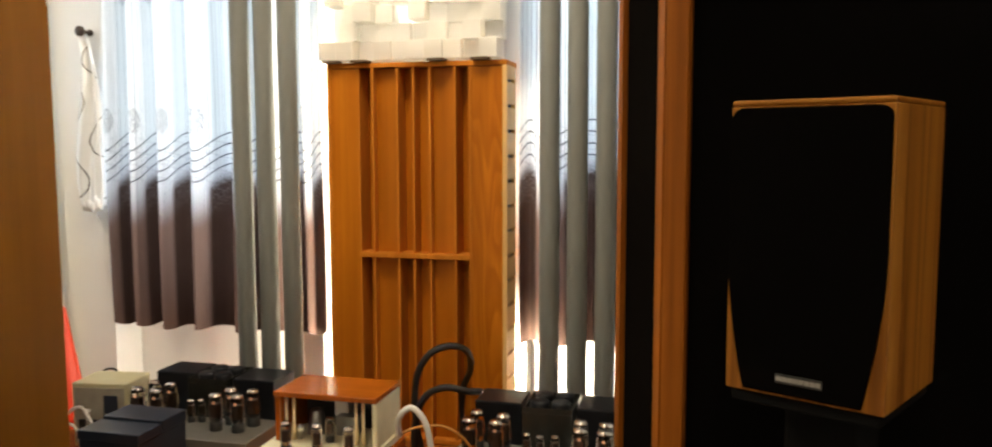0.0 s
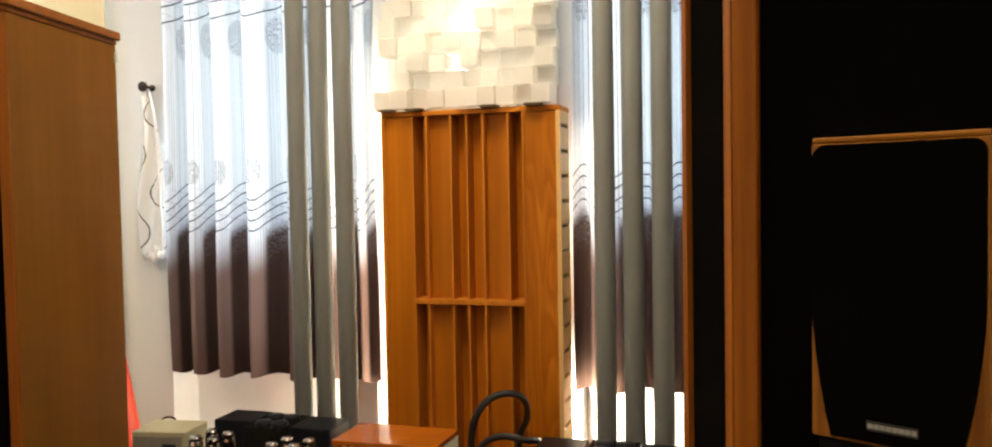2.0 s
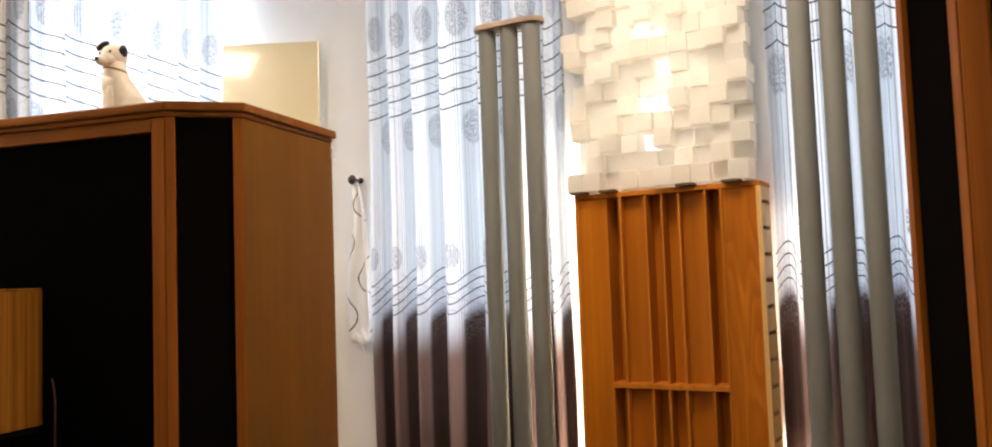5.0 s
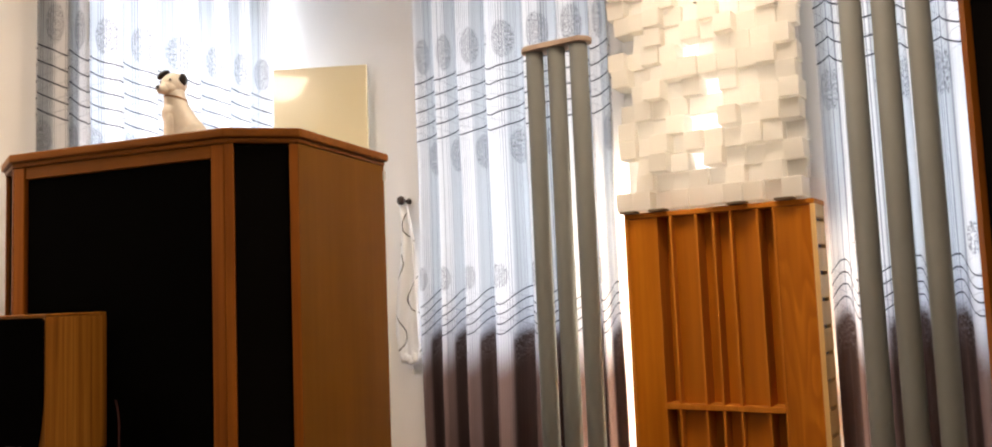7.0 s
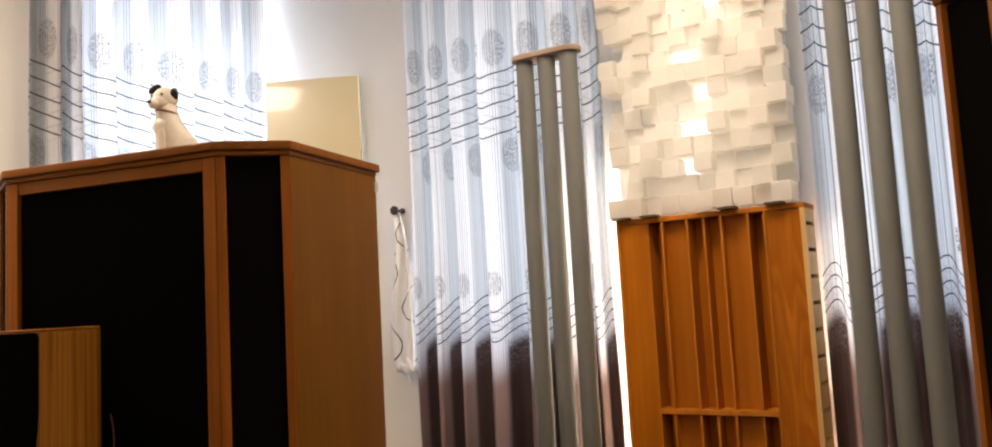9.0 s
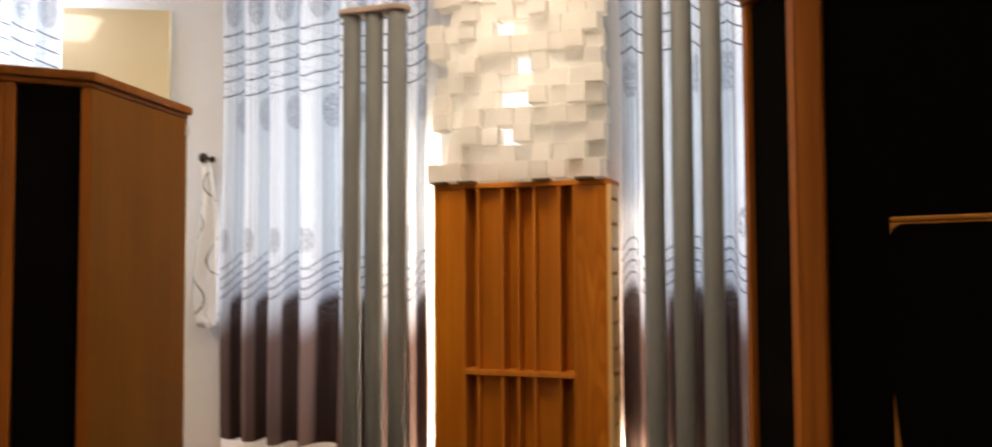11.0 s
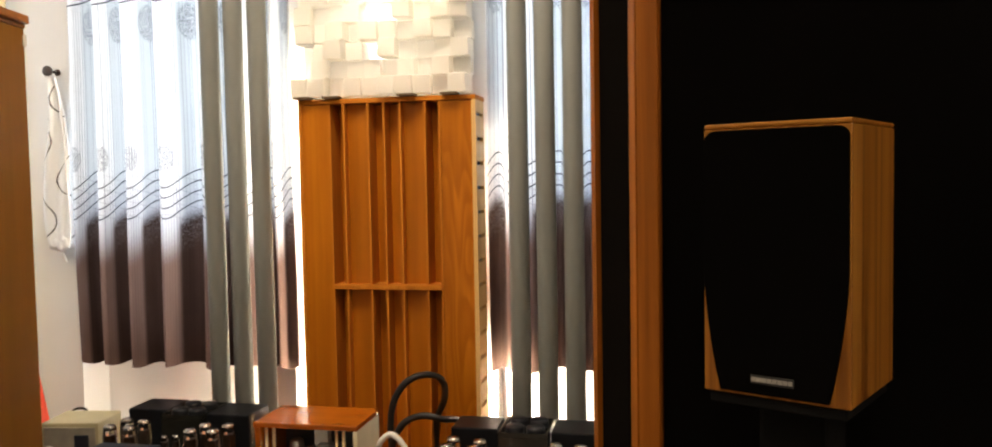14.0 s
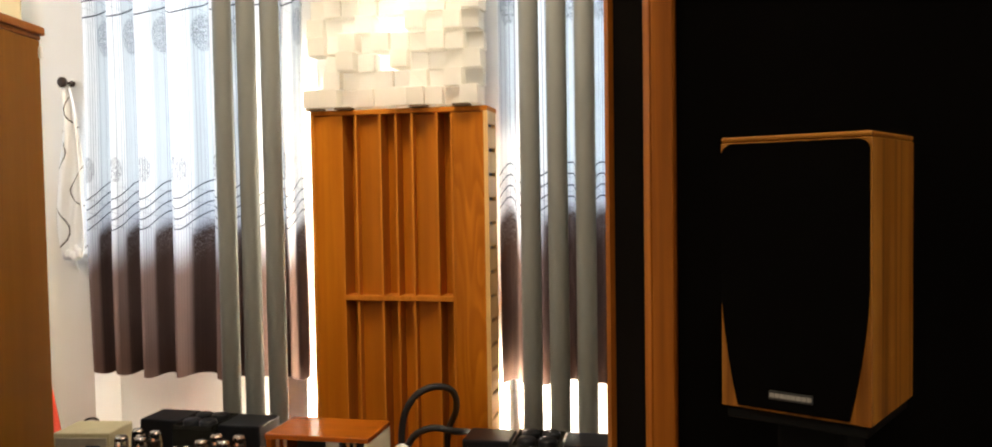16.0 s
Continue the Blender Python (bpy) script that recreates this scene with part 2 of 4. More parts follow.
M_BLACK = plain("black_enamel", (0.008, 0.009, 0.012), 0.38, 0, 0.15, 14, 0.05, 0.25)
M_BLUEBLACK = plain("blue_black_enamel", (0.018, 0.023, 0.038), 0.30, 0, 0.12, 10, 0.04)
M_STEEL = plain("grey_steel", (0.30, 0.30, 0.29), 0.32, 1.0, 0.1, 20)
M_CHROME = plain("chrome", (0.75, 0.75, 0.74), 0.12, 1.0, 0.03, 10)
M_CHEEK = plain("polished_cheek", (0.84, 0.78, 0.56), 0.32, 0.15, 0.06, 20)
M_PLATE = plain("brushed_plate", (0.25, 0.23, 0.20), 0.36, 0.5, 0.06, 20)
M_TUBE = plain("grey_foam_pipe", (0.188, 0.193, 0.178), 0.75, 0, 0.06, 6, 0.15)
M_CAPWOOD = wood("pale_wood", (0.55, 0.42, 0.33), (0.42, 0.30, 0.22), (8, 50, 50), 0.5)
M_FOAM = plain("cream_diffuser_paint", (0.975, 0.955, 0.905), 0.6, 0, 0.03, 6, 0.08, 0.2)


def let_through(m, colour, share):
    """Let part of the light pass through the sides of a thin or foamed piece."""
    ns, ls = m.node_tree.nodes, m.node_tree.links
    tr, ms = ns.new("ShaderNodeBsdfTranslucent"), ns.new("ShaderNodeMixShader")
    tr.inputs[0].default_value = (*colour, 1)
    ms.inputs[0].default_value = share
    ls.new(ns["Principled BSDF"].outputs[0], ms.inputs[1])
    ls.new(tr.outputs[0], ms.inputs[2])
    ls.new(ms.outputs[0], ns["Material Output"].inputs[0])


let_through(M_FOAM, (0.985, 0.965, 0.91), 0.58)
M_SHEET = plain("white_sheet", (0.88, 0.87, 0.84), 0.5, 0, 0.03, 6)
let_through(M_SHEET, (0.95, 0.95, 0.94), 0.6)
# watts of the added fill lamp behind the block diffuser
BLOCK_FILL = 9.5
M_BOARD = plain("cream_gloss_board", (0.84, 0.735, 0.47), 0.24, 0, 0.02, 3, 0.0, 0.8, 0.5)
M_HOOK = plain("dark_bronze", (0.05, 0.035, 0.03), 0.3, 0.6, 0.1, 20)
M_CREAMBOX = plain("cream_enamel", (0.55, 0.49, 0.30), 0.45, 0, 0.06, 14, 0.05)
M_STAND = plain("matt_black", (0.004, 0.004, 0.004), 0.85, 0, 0.1, 20, 0, 0.1)
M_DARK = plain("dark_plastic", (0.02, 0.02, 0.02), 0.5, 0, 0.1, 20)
M_WIRE = plain("black_rubber", (0.012, 0.011, 0.011), 0.5, 0, 0.1, 30)
M_WHITE = plain("white_plastic", (0.72, 0.70, 0.66), 0.4, 0, 0.05, 15)
M_ORANGEWIRE = plain("orange_wire", (0.62, 0.30, 0.06), 0.4, 0, 0.05, 15)
M_RED = plain("red_plastic", (0.62, 0.05, 0.015), 0.45, 0, 0.08, 8)
M_REDWIRE = plain("dark_red_wire", (0.055, 0.009, 0.007), 0.5, 0, 0.05, 15)
M_GOLD = plain("gold_metal", (0.85, 0.70, 0.42), 0.28, 0.6, 0.08, 20)
M_GLASS = glass("tube_glass", (0.86, 0.80, 0.74))
M_PANE = glass("window_glass", (1, 1, 1))
M_ANODE = plain("dark_anode", (0.10, 0.07, 0.055), 0.35, 0.8, 0.2, 40)
M_GETTER = plain("silver_getter", (0.60, 0.57, 0.54), 0.16, 1.0, 0.2, 40)
M_ORANGE_LACQ = wood("orange_lacquer", (0.42, 0.110, 0.006), (0.31, 0.070, 0.003), (2, 50, 50), 0.16, (0.2, 0.8), 0.4)
M_FRAME = plain("white_window_frame", (0.75, 0.75, 0.73), 0.4, 0, 0.03, 6)
M_DOG = plain("dog_cream_glaze", (0.86, 0.80, 0.68), 0.4, 0, 0.10, 30, 0.3)
M_DOGBLACK = plain("dog_black_glaze", (0.014, 0.013, 0.014), 0.35, 0, 0.1, 18)
M_COLLAR = plain("dog_collar", (0.42, 0.24, 0.10), 0.4, 0, 0.08, 20)
M_SILVERTXT = plain("silver_badge", (0.40, 0.38, 0.35), 0.4, 0.4, 0.1, 60)
M_HEATER = glow("tube_heater", (1.0, 0.50, 0.25), 0.4)
M_SPACER = plain("dark_spacer_wood", (0.13, 0.08, 0.04), 0.6, 0, 0.2, 30)
M_SMOKE = plain("smoked_case", (0.022, 0.022, 0.019), 0.14, 0, 0.15, 20, 0.0, 0.5)
M_PALEPANEL = plain("pale_grey_panel", (0.34, 0.31, 0.25), 0.4, 0, 0.15, 20)

# ---- mesh helpers ----


def part(name, bm, material, parent=None, label="", smooth=False):
    me = bpy.data.meshes.new(name)
    bmesh.ops.recalc_face_normals(bm, faces=bm.faces)
    bm.to_mesh(me)
    bm.free()
    for mat in material if isinstance(material, (list, tuple)) else [material]:
        me.materials.append(mat)
    if smooth:
        for p in me.polygons:
            p.use_smooth = True
    ob = new(name, me)
    if parent is not None:
        ob.parent = parent
    if label:
        ob["label"] = label
    return ob


def thing(name, m, label, category, group="", kind=""):
    ob = new(name)
    ob.matrix_basis = m
    return tagged(ob, label, category, group, kind)


def box(x0, x1, y0, y1, z0, z1, bevel=0.0, bm=None, seg=2):
    bm = bm or bmesh.new()
    r = bmesh.ops.create_cube(bm, size=1.0)
    for v in r["verts"]:
        v.co = Vector(((x0 + x1) / 2 + v.co.x * (x1 - x0), (y0 + y1) / 2 + v.co.y * (y1 - y0), (z0 + z1) / 2 + v.co.z * (z1 - z0)))
    if bevel:
        bmesh.ops.bevel(bm, geom=list({e for v in r["verts"] for e in v.link_edges}), offset=bevel, segments=seg, affect="EDGES", profile=0.5)
    return bm


def prism(poly, z0, z1, bevel=0.0):
    bm = bmesh.new()
    low = [bm.verts.new((x, y, z0)) for x, y in poly]
    top = [bm.verts.new((x, y, z1)) for x, y in poly]
    n = len(poly)
    bm.faces.new(low[::-1])
    bm.faces.new(top)
    for i in range(n):
        bm.faces.new((low[i], low[(i + 1) % n], top[(i + 1) % n], top[i]))
    if bevel:
        bmesh.ops.bevel(bm, geom=list(bm.edges), offset=bevel, segments=2, affect="EDGES", profile=0.5)
    return bm


def lathe(profile, seg=24, bm=None, at=(0, 0, 0)):
    """Turned shape about z from (radius, height) pairs."""
    bm = bm or bmesh.new()
    rings = []
    for r, z in profile:
        rings.append([bm.verts.new((at[0] + r * math.cos(a), at[1] + r * math.sin(a), at[2] + z)) for a in (2 * math.pi * i / seg for i in range(seg))])
    for a, b in zip(rings, rings[1:]):
        for i in range(seg):
            bm.faces.new((a[i], a[(i + 1) % seg], b[(i + 1) % seg], b[i]))
    bm.faces.new(rings[0][::-1])
    bm.faces.new(rings[-1])
    return bm


def tube_along(points, radius, seg=10):
    """A round cable along a smooth line through the points."""
    pts = [Vector(p) for p in points]
    fine = []
    for i in range(len(pts) - 1):
        p0, p1, p2, p3 = pts[max(i - 1, 0)], pts[i], pts[i + 1], pts[min(i + 2, len(pts) - 1)]
        for k in range(8):
            t = k / 8
            fine.append(0.5 * (2 * p1 + (p2 - p0) * t + (2 * p0 - 5 * p1 + 4 * p2 - p3) * t * t + (3 * p1 - p0 - 3 * p2 + p3) * t ** 3))
    fine.append(pts[-1])
    bm, rings = bmesh.new(), []
    side = None
    for i, p in enumerate(fine):
        d = (fine[min(i + 1, len(fine) - 1)] - fine[max(i - 1, 0)]).normalized()
        if side is None:
            side = d.orthogonal().normalized()
        side = (side - d * side.dot(d)).normalized()
        up = d.cross(side)
        rings.append([bm.verts.new(p + radius * (math.cos(a) * side + math.sin(a) * up)) for a in (2 * math.pi * k / seg for k in range(seg))])
    for a, b in zip(rings, rings[1:]):
        for i in range(seg):
            bm.faces.new((a[i], a[(i + 1) % seg], b[(i + 1) % seg], b[i]))
    bm.faces.new(rings[0][::-1])
    bm.faces.new(rings[-1])
    return bm


def merge(*bms):
    out = bmesh.new()
    for b in bms:
        me = bpy.data.meshes.new("join")
        b.to_mesh(me)
        b.free()
        out.from_mesh(me)
        bpy.data.meshes.remove(me)
    return out


def structure(name, bm, material, label, category):
    return tagged(part(name, bm, material), label, category, "", "structure")


# ---- the room ----
XL, XR, YB, YF, ZC = -3.10, 1.45, 2.93, -1.7, 2.95   # left wall, right wall, faces of the piers, wall behind, ceiling
YM = 2.99                                            # face of the pier between the windows
WT = 0.62                                            # depth of the outer walls at the window recesses
structure("floor", box(XL - 0.7, XR + 0.2, YF - 0.2, YB + WT, -0.12, 0.0), M_FLOOR, "brown wooden floor of a listening room", "floor")
structure("ceiling", box(XL - 0.7, XR + 0.2, YF - 0.2, YB + WT, ZC, ZC + 0.12), M_CEIL, "plain white painted ceiling", "ceiling")

# back wall: piers, with deep recesses for the two windows
L0, L1, R0, R1 = -2.200, -1.335, -0.560, 0.33
back = merge(
    box(XL - 0.7, L0, YB, YB + WT, 0, ZC), box(L1, R0, YM, YB + WT, 0, ZC), box(R1, XR + 0.2, YB, YB + WT, 0, ZC),
    *(box(a, b, YB + 0.155, YB + WT, 0, 0.85) for a, b in ((L0, L1), (R0, R1))),
    *(box(a, b, YB + 0.33, YB + WT, 2.70, ZC) for a, b in ((L0, L1), (R0, R1))))
structure("wall_north", back, M_WALL, "cream painted wall with two deep window recesses", "wall")
# left wall with one window recess
W0, W1 = 1.985, 2.91
left = merge(
    box(XL - 0.7, XL, YF, W0, 0, ZC), box(XL - 0.7, XL, W1, YB, 0, ZC),
    box(XL - 0.7, XL - 0.22, W0, W1, 0, 0.9), box(XL - 0.7, XL - 0.22, W0, W1, 2.75, ZC))
structure("wall_west", left, M_WALL, "cream painted side wall with a curtained window", "wall")
structure("wall_east", box(XR, XR + 0.2, YF, YB, 0, ZC), M_WALL, "plain cream painted wall", "wall")
structure("wall_south", box(XL - 0.7, XR + 0.2, YF - 0.2, YF, 0, ZC), M_WALL, "plain cream painted wall", "wall")


def window(name, wide, low, high, m):
    """Two-leaf window in its own frame, standing in x, facing -y."""
    w = thing(name, m, "white framed window glowing with daylight behind the curtain", "window", "", "structure")
    t = 0.05
    part("window_frame", merge(box(-wide / 2, -wide / 2 + t, 0, 0.06, low, high), box(wide / 2 - t, wide / 2, 0, 0.06, low, high),
         box(-wide / 2 + t, wide / 2 - t, 0, 0.06, low, low + t), box(-wide / 2 + t, wide / 2 - t, 0, 0.06, high - t, high),
         box(-0.03, 0.03, 0, 0.06, low + t, high - t)), M_FRAME, w)
    for s in (-1, 1):
        a, b = sorted((s * 0.03, s * (wide / 2 - t)))
        p = part("pane", box(a, b, 0.026, 0.034, low + t, high - t), M_PANE, w)
        p.visible_shadow = False
    part("window_sill", box(-wide / 2, wide / 2, -0.07, 0.0, low - 0.03, low, 0.006), M_FRAME, w)


window("window_1", L1 - L0 - 0.004, 0.88, 2.69, pose((L0 + L1) / 2, YB + 0.36, 0))
window("window_2", R1 - R0 - 0.004, 0.88, 2.69, pose((R0 + R1) / 2, YB + 0.36, 0))
window("window_3", W1 - W0 - 0.004, 0.93, 2.74, pose(XL - 0.25, (W0 + W1) / 2, 0, 0, 0, 90))


def curtain(name, widths, low, high, deep, material, m, label, seed=1, lift=0.0, flip=False, tuck=0.0):
    """Cloth in knife pleats hanging in x from 0, its front towards -y; one width for each pleat, each lapping over the one before."""
    rnd = random.Random(seed)
    n, rows, folds, total = 30, 22, len(widths), sum(widths)
    widths = widths[::-1] if flip else widths
    amp = [min(deep, 0.30 * w) * rnd.uniform(0.85, 1.1) for w in widths]
    lap = [1.30 * a for a in amp]
    edge = [0.0]
    for w in widths:
        edge.append(edge[-1] + w)
    bm = bmesh.new()
    uvl = bm.loops.layers.uv.new("UVMap")
    grid = []
    for j in range(rows + 1):
        k = j / rows
        z = low + (high - low) * k
        line = []
        for i in range(folds * n + 1):
            f = min(i // n, folds - 1)
            t = (i - n * f) / n
            skip = tuck if f == 0 else 0.0
            t = skip * OPEN + (1 - skip * OPEN) * t
            g = min(f + 1, folds - 1)
            size = 1.06 - 0.18 * k + 0.07 * math.sin(4 * k + 2.3 * f)
            if t <= OPEN:
                q = t / OPEN
                x = edge[f] + lap[f] / 2 + (widths[f] - (lap[f] + lap[g]) / 2) * (q - skip) / (1 - skip)
                y = -amp[f] * size * (math.cos(math.pi * q) + 0.10 * math.sin(2 * math.pi * q + 1.3 * f + k) + 0.07 * math.sin(3 * math.pi * q + 2.0 * k + f))
            else:
                q = (t - OPEN) / (1 - OPEN)
                x = edge[f + 1] - lap[g] / 2 + lap[g] * q
                y = size * (amp[f] * (1 - q) + amp[g] * q) * math.cos(math.pi * q)
            x += 0.005 * math.sin(3.1 * k + 1.9 * f) * math.sin(math.pi * min(1.0, (i + 1) / (folds * n)))
            drop = 0.007 * math.cos(2 * math.pi * t + f) + 0.004 * math.sin(2.7 * f) if j == 0 else 0.0
            line.append((bm.verts.new((total - x if flip else x, y + 0.006 * math.sin(5 * x + 4 * z), z + drop)), (f + t) * FOLD))
        grid.append(line)
    for j in range(rows):
        for i in range(folds * n):
            quad = (grid[j][i], grid[j][i + 1], grid[j + 1][i + 1], grid[j + 1][i])
            face = bm.faces.new([q[0] for q in quad])
            for loop, (v, u) in zip(face.loops, quad):
                loop[uvl].uv = (u, v.co.z - lift)
    ob = part(name, bm, material, None, "", True)
    ob.matrix_basis = m
    return tagged(ob, label, "curtain", "window curtains")


FOLD = 0.24
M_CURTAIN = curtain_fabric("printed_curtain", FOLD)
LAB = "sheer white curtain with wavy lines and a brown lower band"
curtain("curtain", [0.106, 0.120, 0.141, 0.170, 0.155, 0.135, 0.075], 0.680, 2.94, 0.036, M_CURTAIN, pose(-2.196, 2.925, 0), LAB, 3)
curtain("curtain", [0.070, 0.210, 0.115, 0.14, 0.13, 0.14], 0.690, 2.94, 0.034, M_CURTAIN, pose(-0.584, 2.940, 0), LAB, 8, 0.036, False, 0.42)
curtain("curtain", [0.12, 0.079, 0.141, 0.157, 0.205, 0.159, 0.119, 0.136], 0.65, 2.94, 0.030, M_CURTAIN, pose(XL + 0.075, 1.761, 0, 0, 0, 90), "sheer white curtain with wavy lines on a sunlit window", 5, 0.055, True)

# ---- ceiling lamp ----
def ceiling_light(x, y, watts):
    lamp = thing("ceiling_light", pose(x, y, ZC), "flat square white ceiling lamp, warm and switched on", "lamp", "ceiling lamps")
    part("frame", merge(box(-0.31, 0.31, -0.31, -0.29, -0.05, 0), box(-0.31, 0.31, 0.29, 0.31, -0.05, 0), box(-0.31, -0.29, -0.29, 0.29, -0.05, 0), box(0.29, 0.31, -0.29, 0.29, -0.05, 0)), M_FRAME, lamp)
    part("diffuser", box(-0.29, 0.29, -0.29, 0.29, -0.03, -0.01), M_DIFFUSER, lamp)
    area_lamp("ceiling_lamp_light", (x, y, ZC - 0.045), (x, y + 0.001, 0), 0.55, 0.55, watts, WARM)


M_DIFFUSER = glow("warm_diffuser", WARM, 2.0)
ceiling_light(-0.70, 1.85, 32)
ceiling_light(-2.60, 0.80, 36)
ceiling_light(0.05, -0.50, 18)


# ---- slatted diffuser panel ----
def slot_panel():
    x0, x1, z0, z1, d = -0.306, 0.305, 0.0, 1.256, 0.138
    p = thing("wooden_sound_diffuser", pose(-0.867, 2.715, 0.382), "orange-stained oak sound diffuser with vertical wells, standing upright", "sound diffuser")
    part("back_board", box(x0 + 0.012, x1 - 0.012, d - 0.012, d, z0, z1 - 0.012), M_PANEL, p)
    part("top_board", box(x0, x1, 0, d, z1 - 0.016, z1, 0.002), M_PANEL_EDGE, p)
    part("bottom_board", box(x0, x1, 0, d, z0, z0 + 0.016, 0.002), M_PANEL_EDGE, p)
    part("side_board", box(x0, x0 + 0.014, 0, d, z0 + 0.016, z1 - 0.016, 0.0015), M_PANEL_EDGE, p)
    # right side with a column of short slots
    sx = (x1 - 0.014, x1)
    bms = []
    zs = [z1 - 0.062 - 0.0800 * i for i in range(15)]
    edges = [z0 + 0.016] + [v for c in reversed(zs) for v in (c - 0.006, c + 0.006)] + [z1 - 0.016]
    for a, b in zip(edges[::2], edges[1::2]):
        bms.append(box(*sx, 0, d - 0.012, a, b))
    for c in zs:
        bms.append(box(*sx, 0, 0.012, c - 0.006, c + 0.006))
        bms.append(box(*sx, d - 0.022, d - 0.012, c - 0.006, c + 0.006))
    part("slotted_side_board", merge(*bms), M_PANEL_SIDE, p, "oak side board with short slots, coloured pale as if lit")
    # added dark board behind the slots, standing in for the shade inside them
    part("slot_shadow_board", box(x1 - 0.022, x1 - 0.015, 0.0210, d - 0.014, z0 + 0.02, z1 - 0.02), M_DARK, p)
    # two shallow outer wells and six inner ones
    fins = [-0.195, -0.146, -0.061, -0.006, 0.050, 0.134, 0.184]
    depth = [0.082, 0.030, 0.072, 0.058, 0.030, 0.082]
    part("well_board", box(x0 + 0.014, fins[0] - 0.004, 0.004, 0.020, z0 + 0.016, z1 - 0.018), M_PANEL, p)
    part("well_board", box(fins[-1] + 0.004, x1 - 0.0145, 0.004, 0.020, z0 + 0.016, z1 - 0.018), M_PANEL_FIGURED, p, "outer board with arched oak figure")
    for f in fins:
        part("fin", box(f - 0.004, f + 0.004, 0.0, d - 0.013, z0 + 0.016, z1 - 0.017, 0.0012), M_PANEL_EDGE, p)
    for (a, b), dep in zip(zip(fins, fins[1:]), depth):
        part("well_board", box(a + 0.004, b - 0.004, dep, dep + 0.01, z0 + 0.016, z1 - 0.018), M_PANEL, p)
    part("cross_rail", box(fins[0], fins[-1], -0.004, 0.08, 0.620, 0.637, 0.0015), M_PANEL_EDGE, p)


slot_panel()


# ---- lamp tubes behind the panel ----
def strip_lamp(x, tall=1.55):
    s = thing("strip_lamp", pose(x, 2.905, 0.0), "slim upright strip lamp glowing behind the wooden diffuser", "lamp", "strip lamps")
    part("tube", lathe([(0.006, 0.40), (0.008, 0.41), (0.008, tall), (0.006, tall + 0.01)], 10), glow("strip_glow", (1.0, 0.86, 0.62), 14.0), s)
    part("holder", box(-0.011, 0.011, 0.010, 0.022, 0.0, tall + 0.01), M_WHITE, s)


strip_lamp(-1.15, 1.85)
strip_lamp(-0.612)
GLOW = (1.0, 0.86, 0.62)
area_lamp("strip_light", (-1.15, 2.868, 1.12), (-1.47, 3.03, 1.10), 0.03, 1.40, 15, GLOW)
area_lamp("strip_light", (-1.15, 2.868, 0.56), (-1.38, 3.06, 0.50), 0.03, 0.30, 7.5, GLOW)
area_lamp("strip_light", (-0.60, 2.865, 1.15), (-0.30, 3.06, 1.1), 0.03, 0.85, 1.5, GLOW)
area_lamp("strip_light", (-0.60, 2.865, 0.56), (-0.46, 3.05, 0.50), 0.03, 0.30, 22, GLOW)


# ---- white block diffuser above it ----
def block_diffuser():
    d = thing("block_sound_diffuser", pose(-0.888, YM, 1.646), "cream skyline sound diffuser of uneven square blocks on the wall", "sound diffuser")
    part("backing", box(-0.295, 0.295, -0.190, -0.182, 0.0, 1.20), M_SHEET, d, "thin white translucent backing sheet")
    for k in (-1, 1):
        part("batten", box(k * 0.238 - 0.008, k * 0.238 + 0.008, -0.1815, -0.001, 0.0, 1.20), M_WHITE, d)
    for x in (-0.262, -0.159, 0.100, 0.244):
        part("spacer", box(x - 0.028, x + 0.028, -0.304, -0.262, -0.0078, -0.0004, 0.001), M_SPACER, d, "dark wooden spacer under the blocks")
    rnd = random.Random(11)
    size = 0.06
    heights = (0.040, 0.050, 0.060, 0.070, 0.080, 0.090, 0.104, 0.120)
    shared = []
    for h in heights:
        row = []
        for tilt in (-0.003, 0.0, 0.004):
            bm = box(-size / 2 + 0.0002, size / 2 - 0.0002, -0.191 - h, -0.191, -size / 2 + 0.0002, size / 2 - 0.0002)
            for v in bm.verts:
                if v.co.y < -0.192:
                    v.co.y += tilt * (1 if v.co.z > 0 else -1) + rnd.uniform(-0.002, 0.002)
            bmesh.ops.bevel(bm, geom=list(bm.edges), offset=0.0015, segments=1, affect="EDGES")
            bmesh.ops.recalc_face_normals(bm, faces=bm.faces)
            me = bpy.data.meshes.new("block")
            bm.to_mesh(me)
            bm.free()
            me.materials.append(M_FOAM)
            row.append(me)
        shared.append(row)
    # a few cells are left open, so the sheet, lit by the added fill lamp, shows
    gaps = {(2, 4), (4, 4), (4, 5), (6, 5), (8, 4), (1, 0), (2, 0), (6, 0), (9, 0), (11, 6), (13, 3), (16, 5)}
    last = {}
    for r in range(20):
        shift = 0.0 if r == 0 else rnd.uniform(-0.012, 0.012)
        for c in range(10):
            far = [k for k in range(8) if k not in (last.get((r, c - 1)), last.get((r - 1, c)))]
            last[r, c] = rnd.choices(far, [(2, 3, 4, 4, 4, 4, 3, 2)[k] for k in far])[0]
            pick = rnd.choice(shared[last[r, c]])
            if r == 0:
                pick = shared[(6, 6, 1, 4, 3, 6, 6, 5, 2, 6)[c]][c % 3]
            if (r, c) in gaps:
                continue
            b = new("block", pick)
            b.parent = d
            b.location = (-0.27 + size * c + shift, rnd.uniform(-0.004, 0.0), 0.03 + size * r + (rnd.uniform(-0.004, 0.004) if r else 0.0))
            if r:
                b.rotation_euler = (0.0, radians(rnd.uniform(-1.5, 1.5)), 0.0)


block_diffuser()
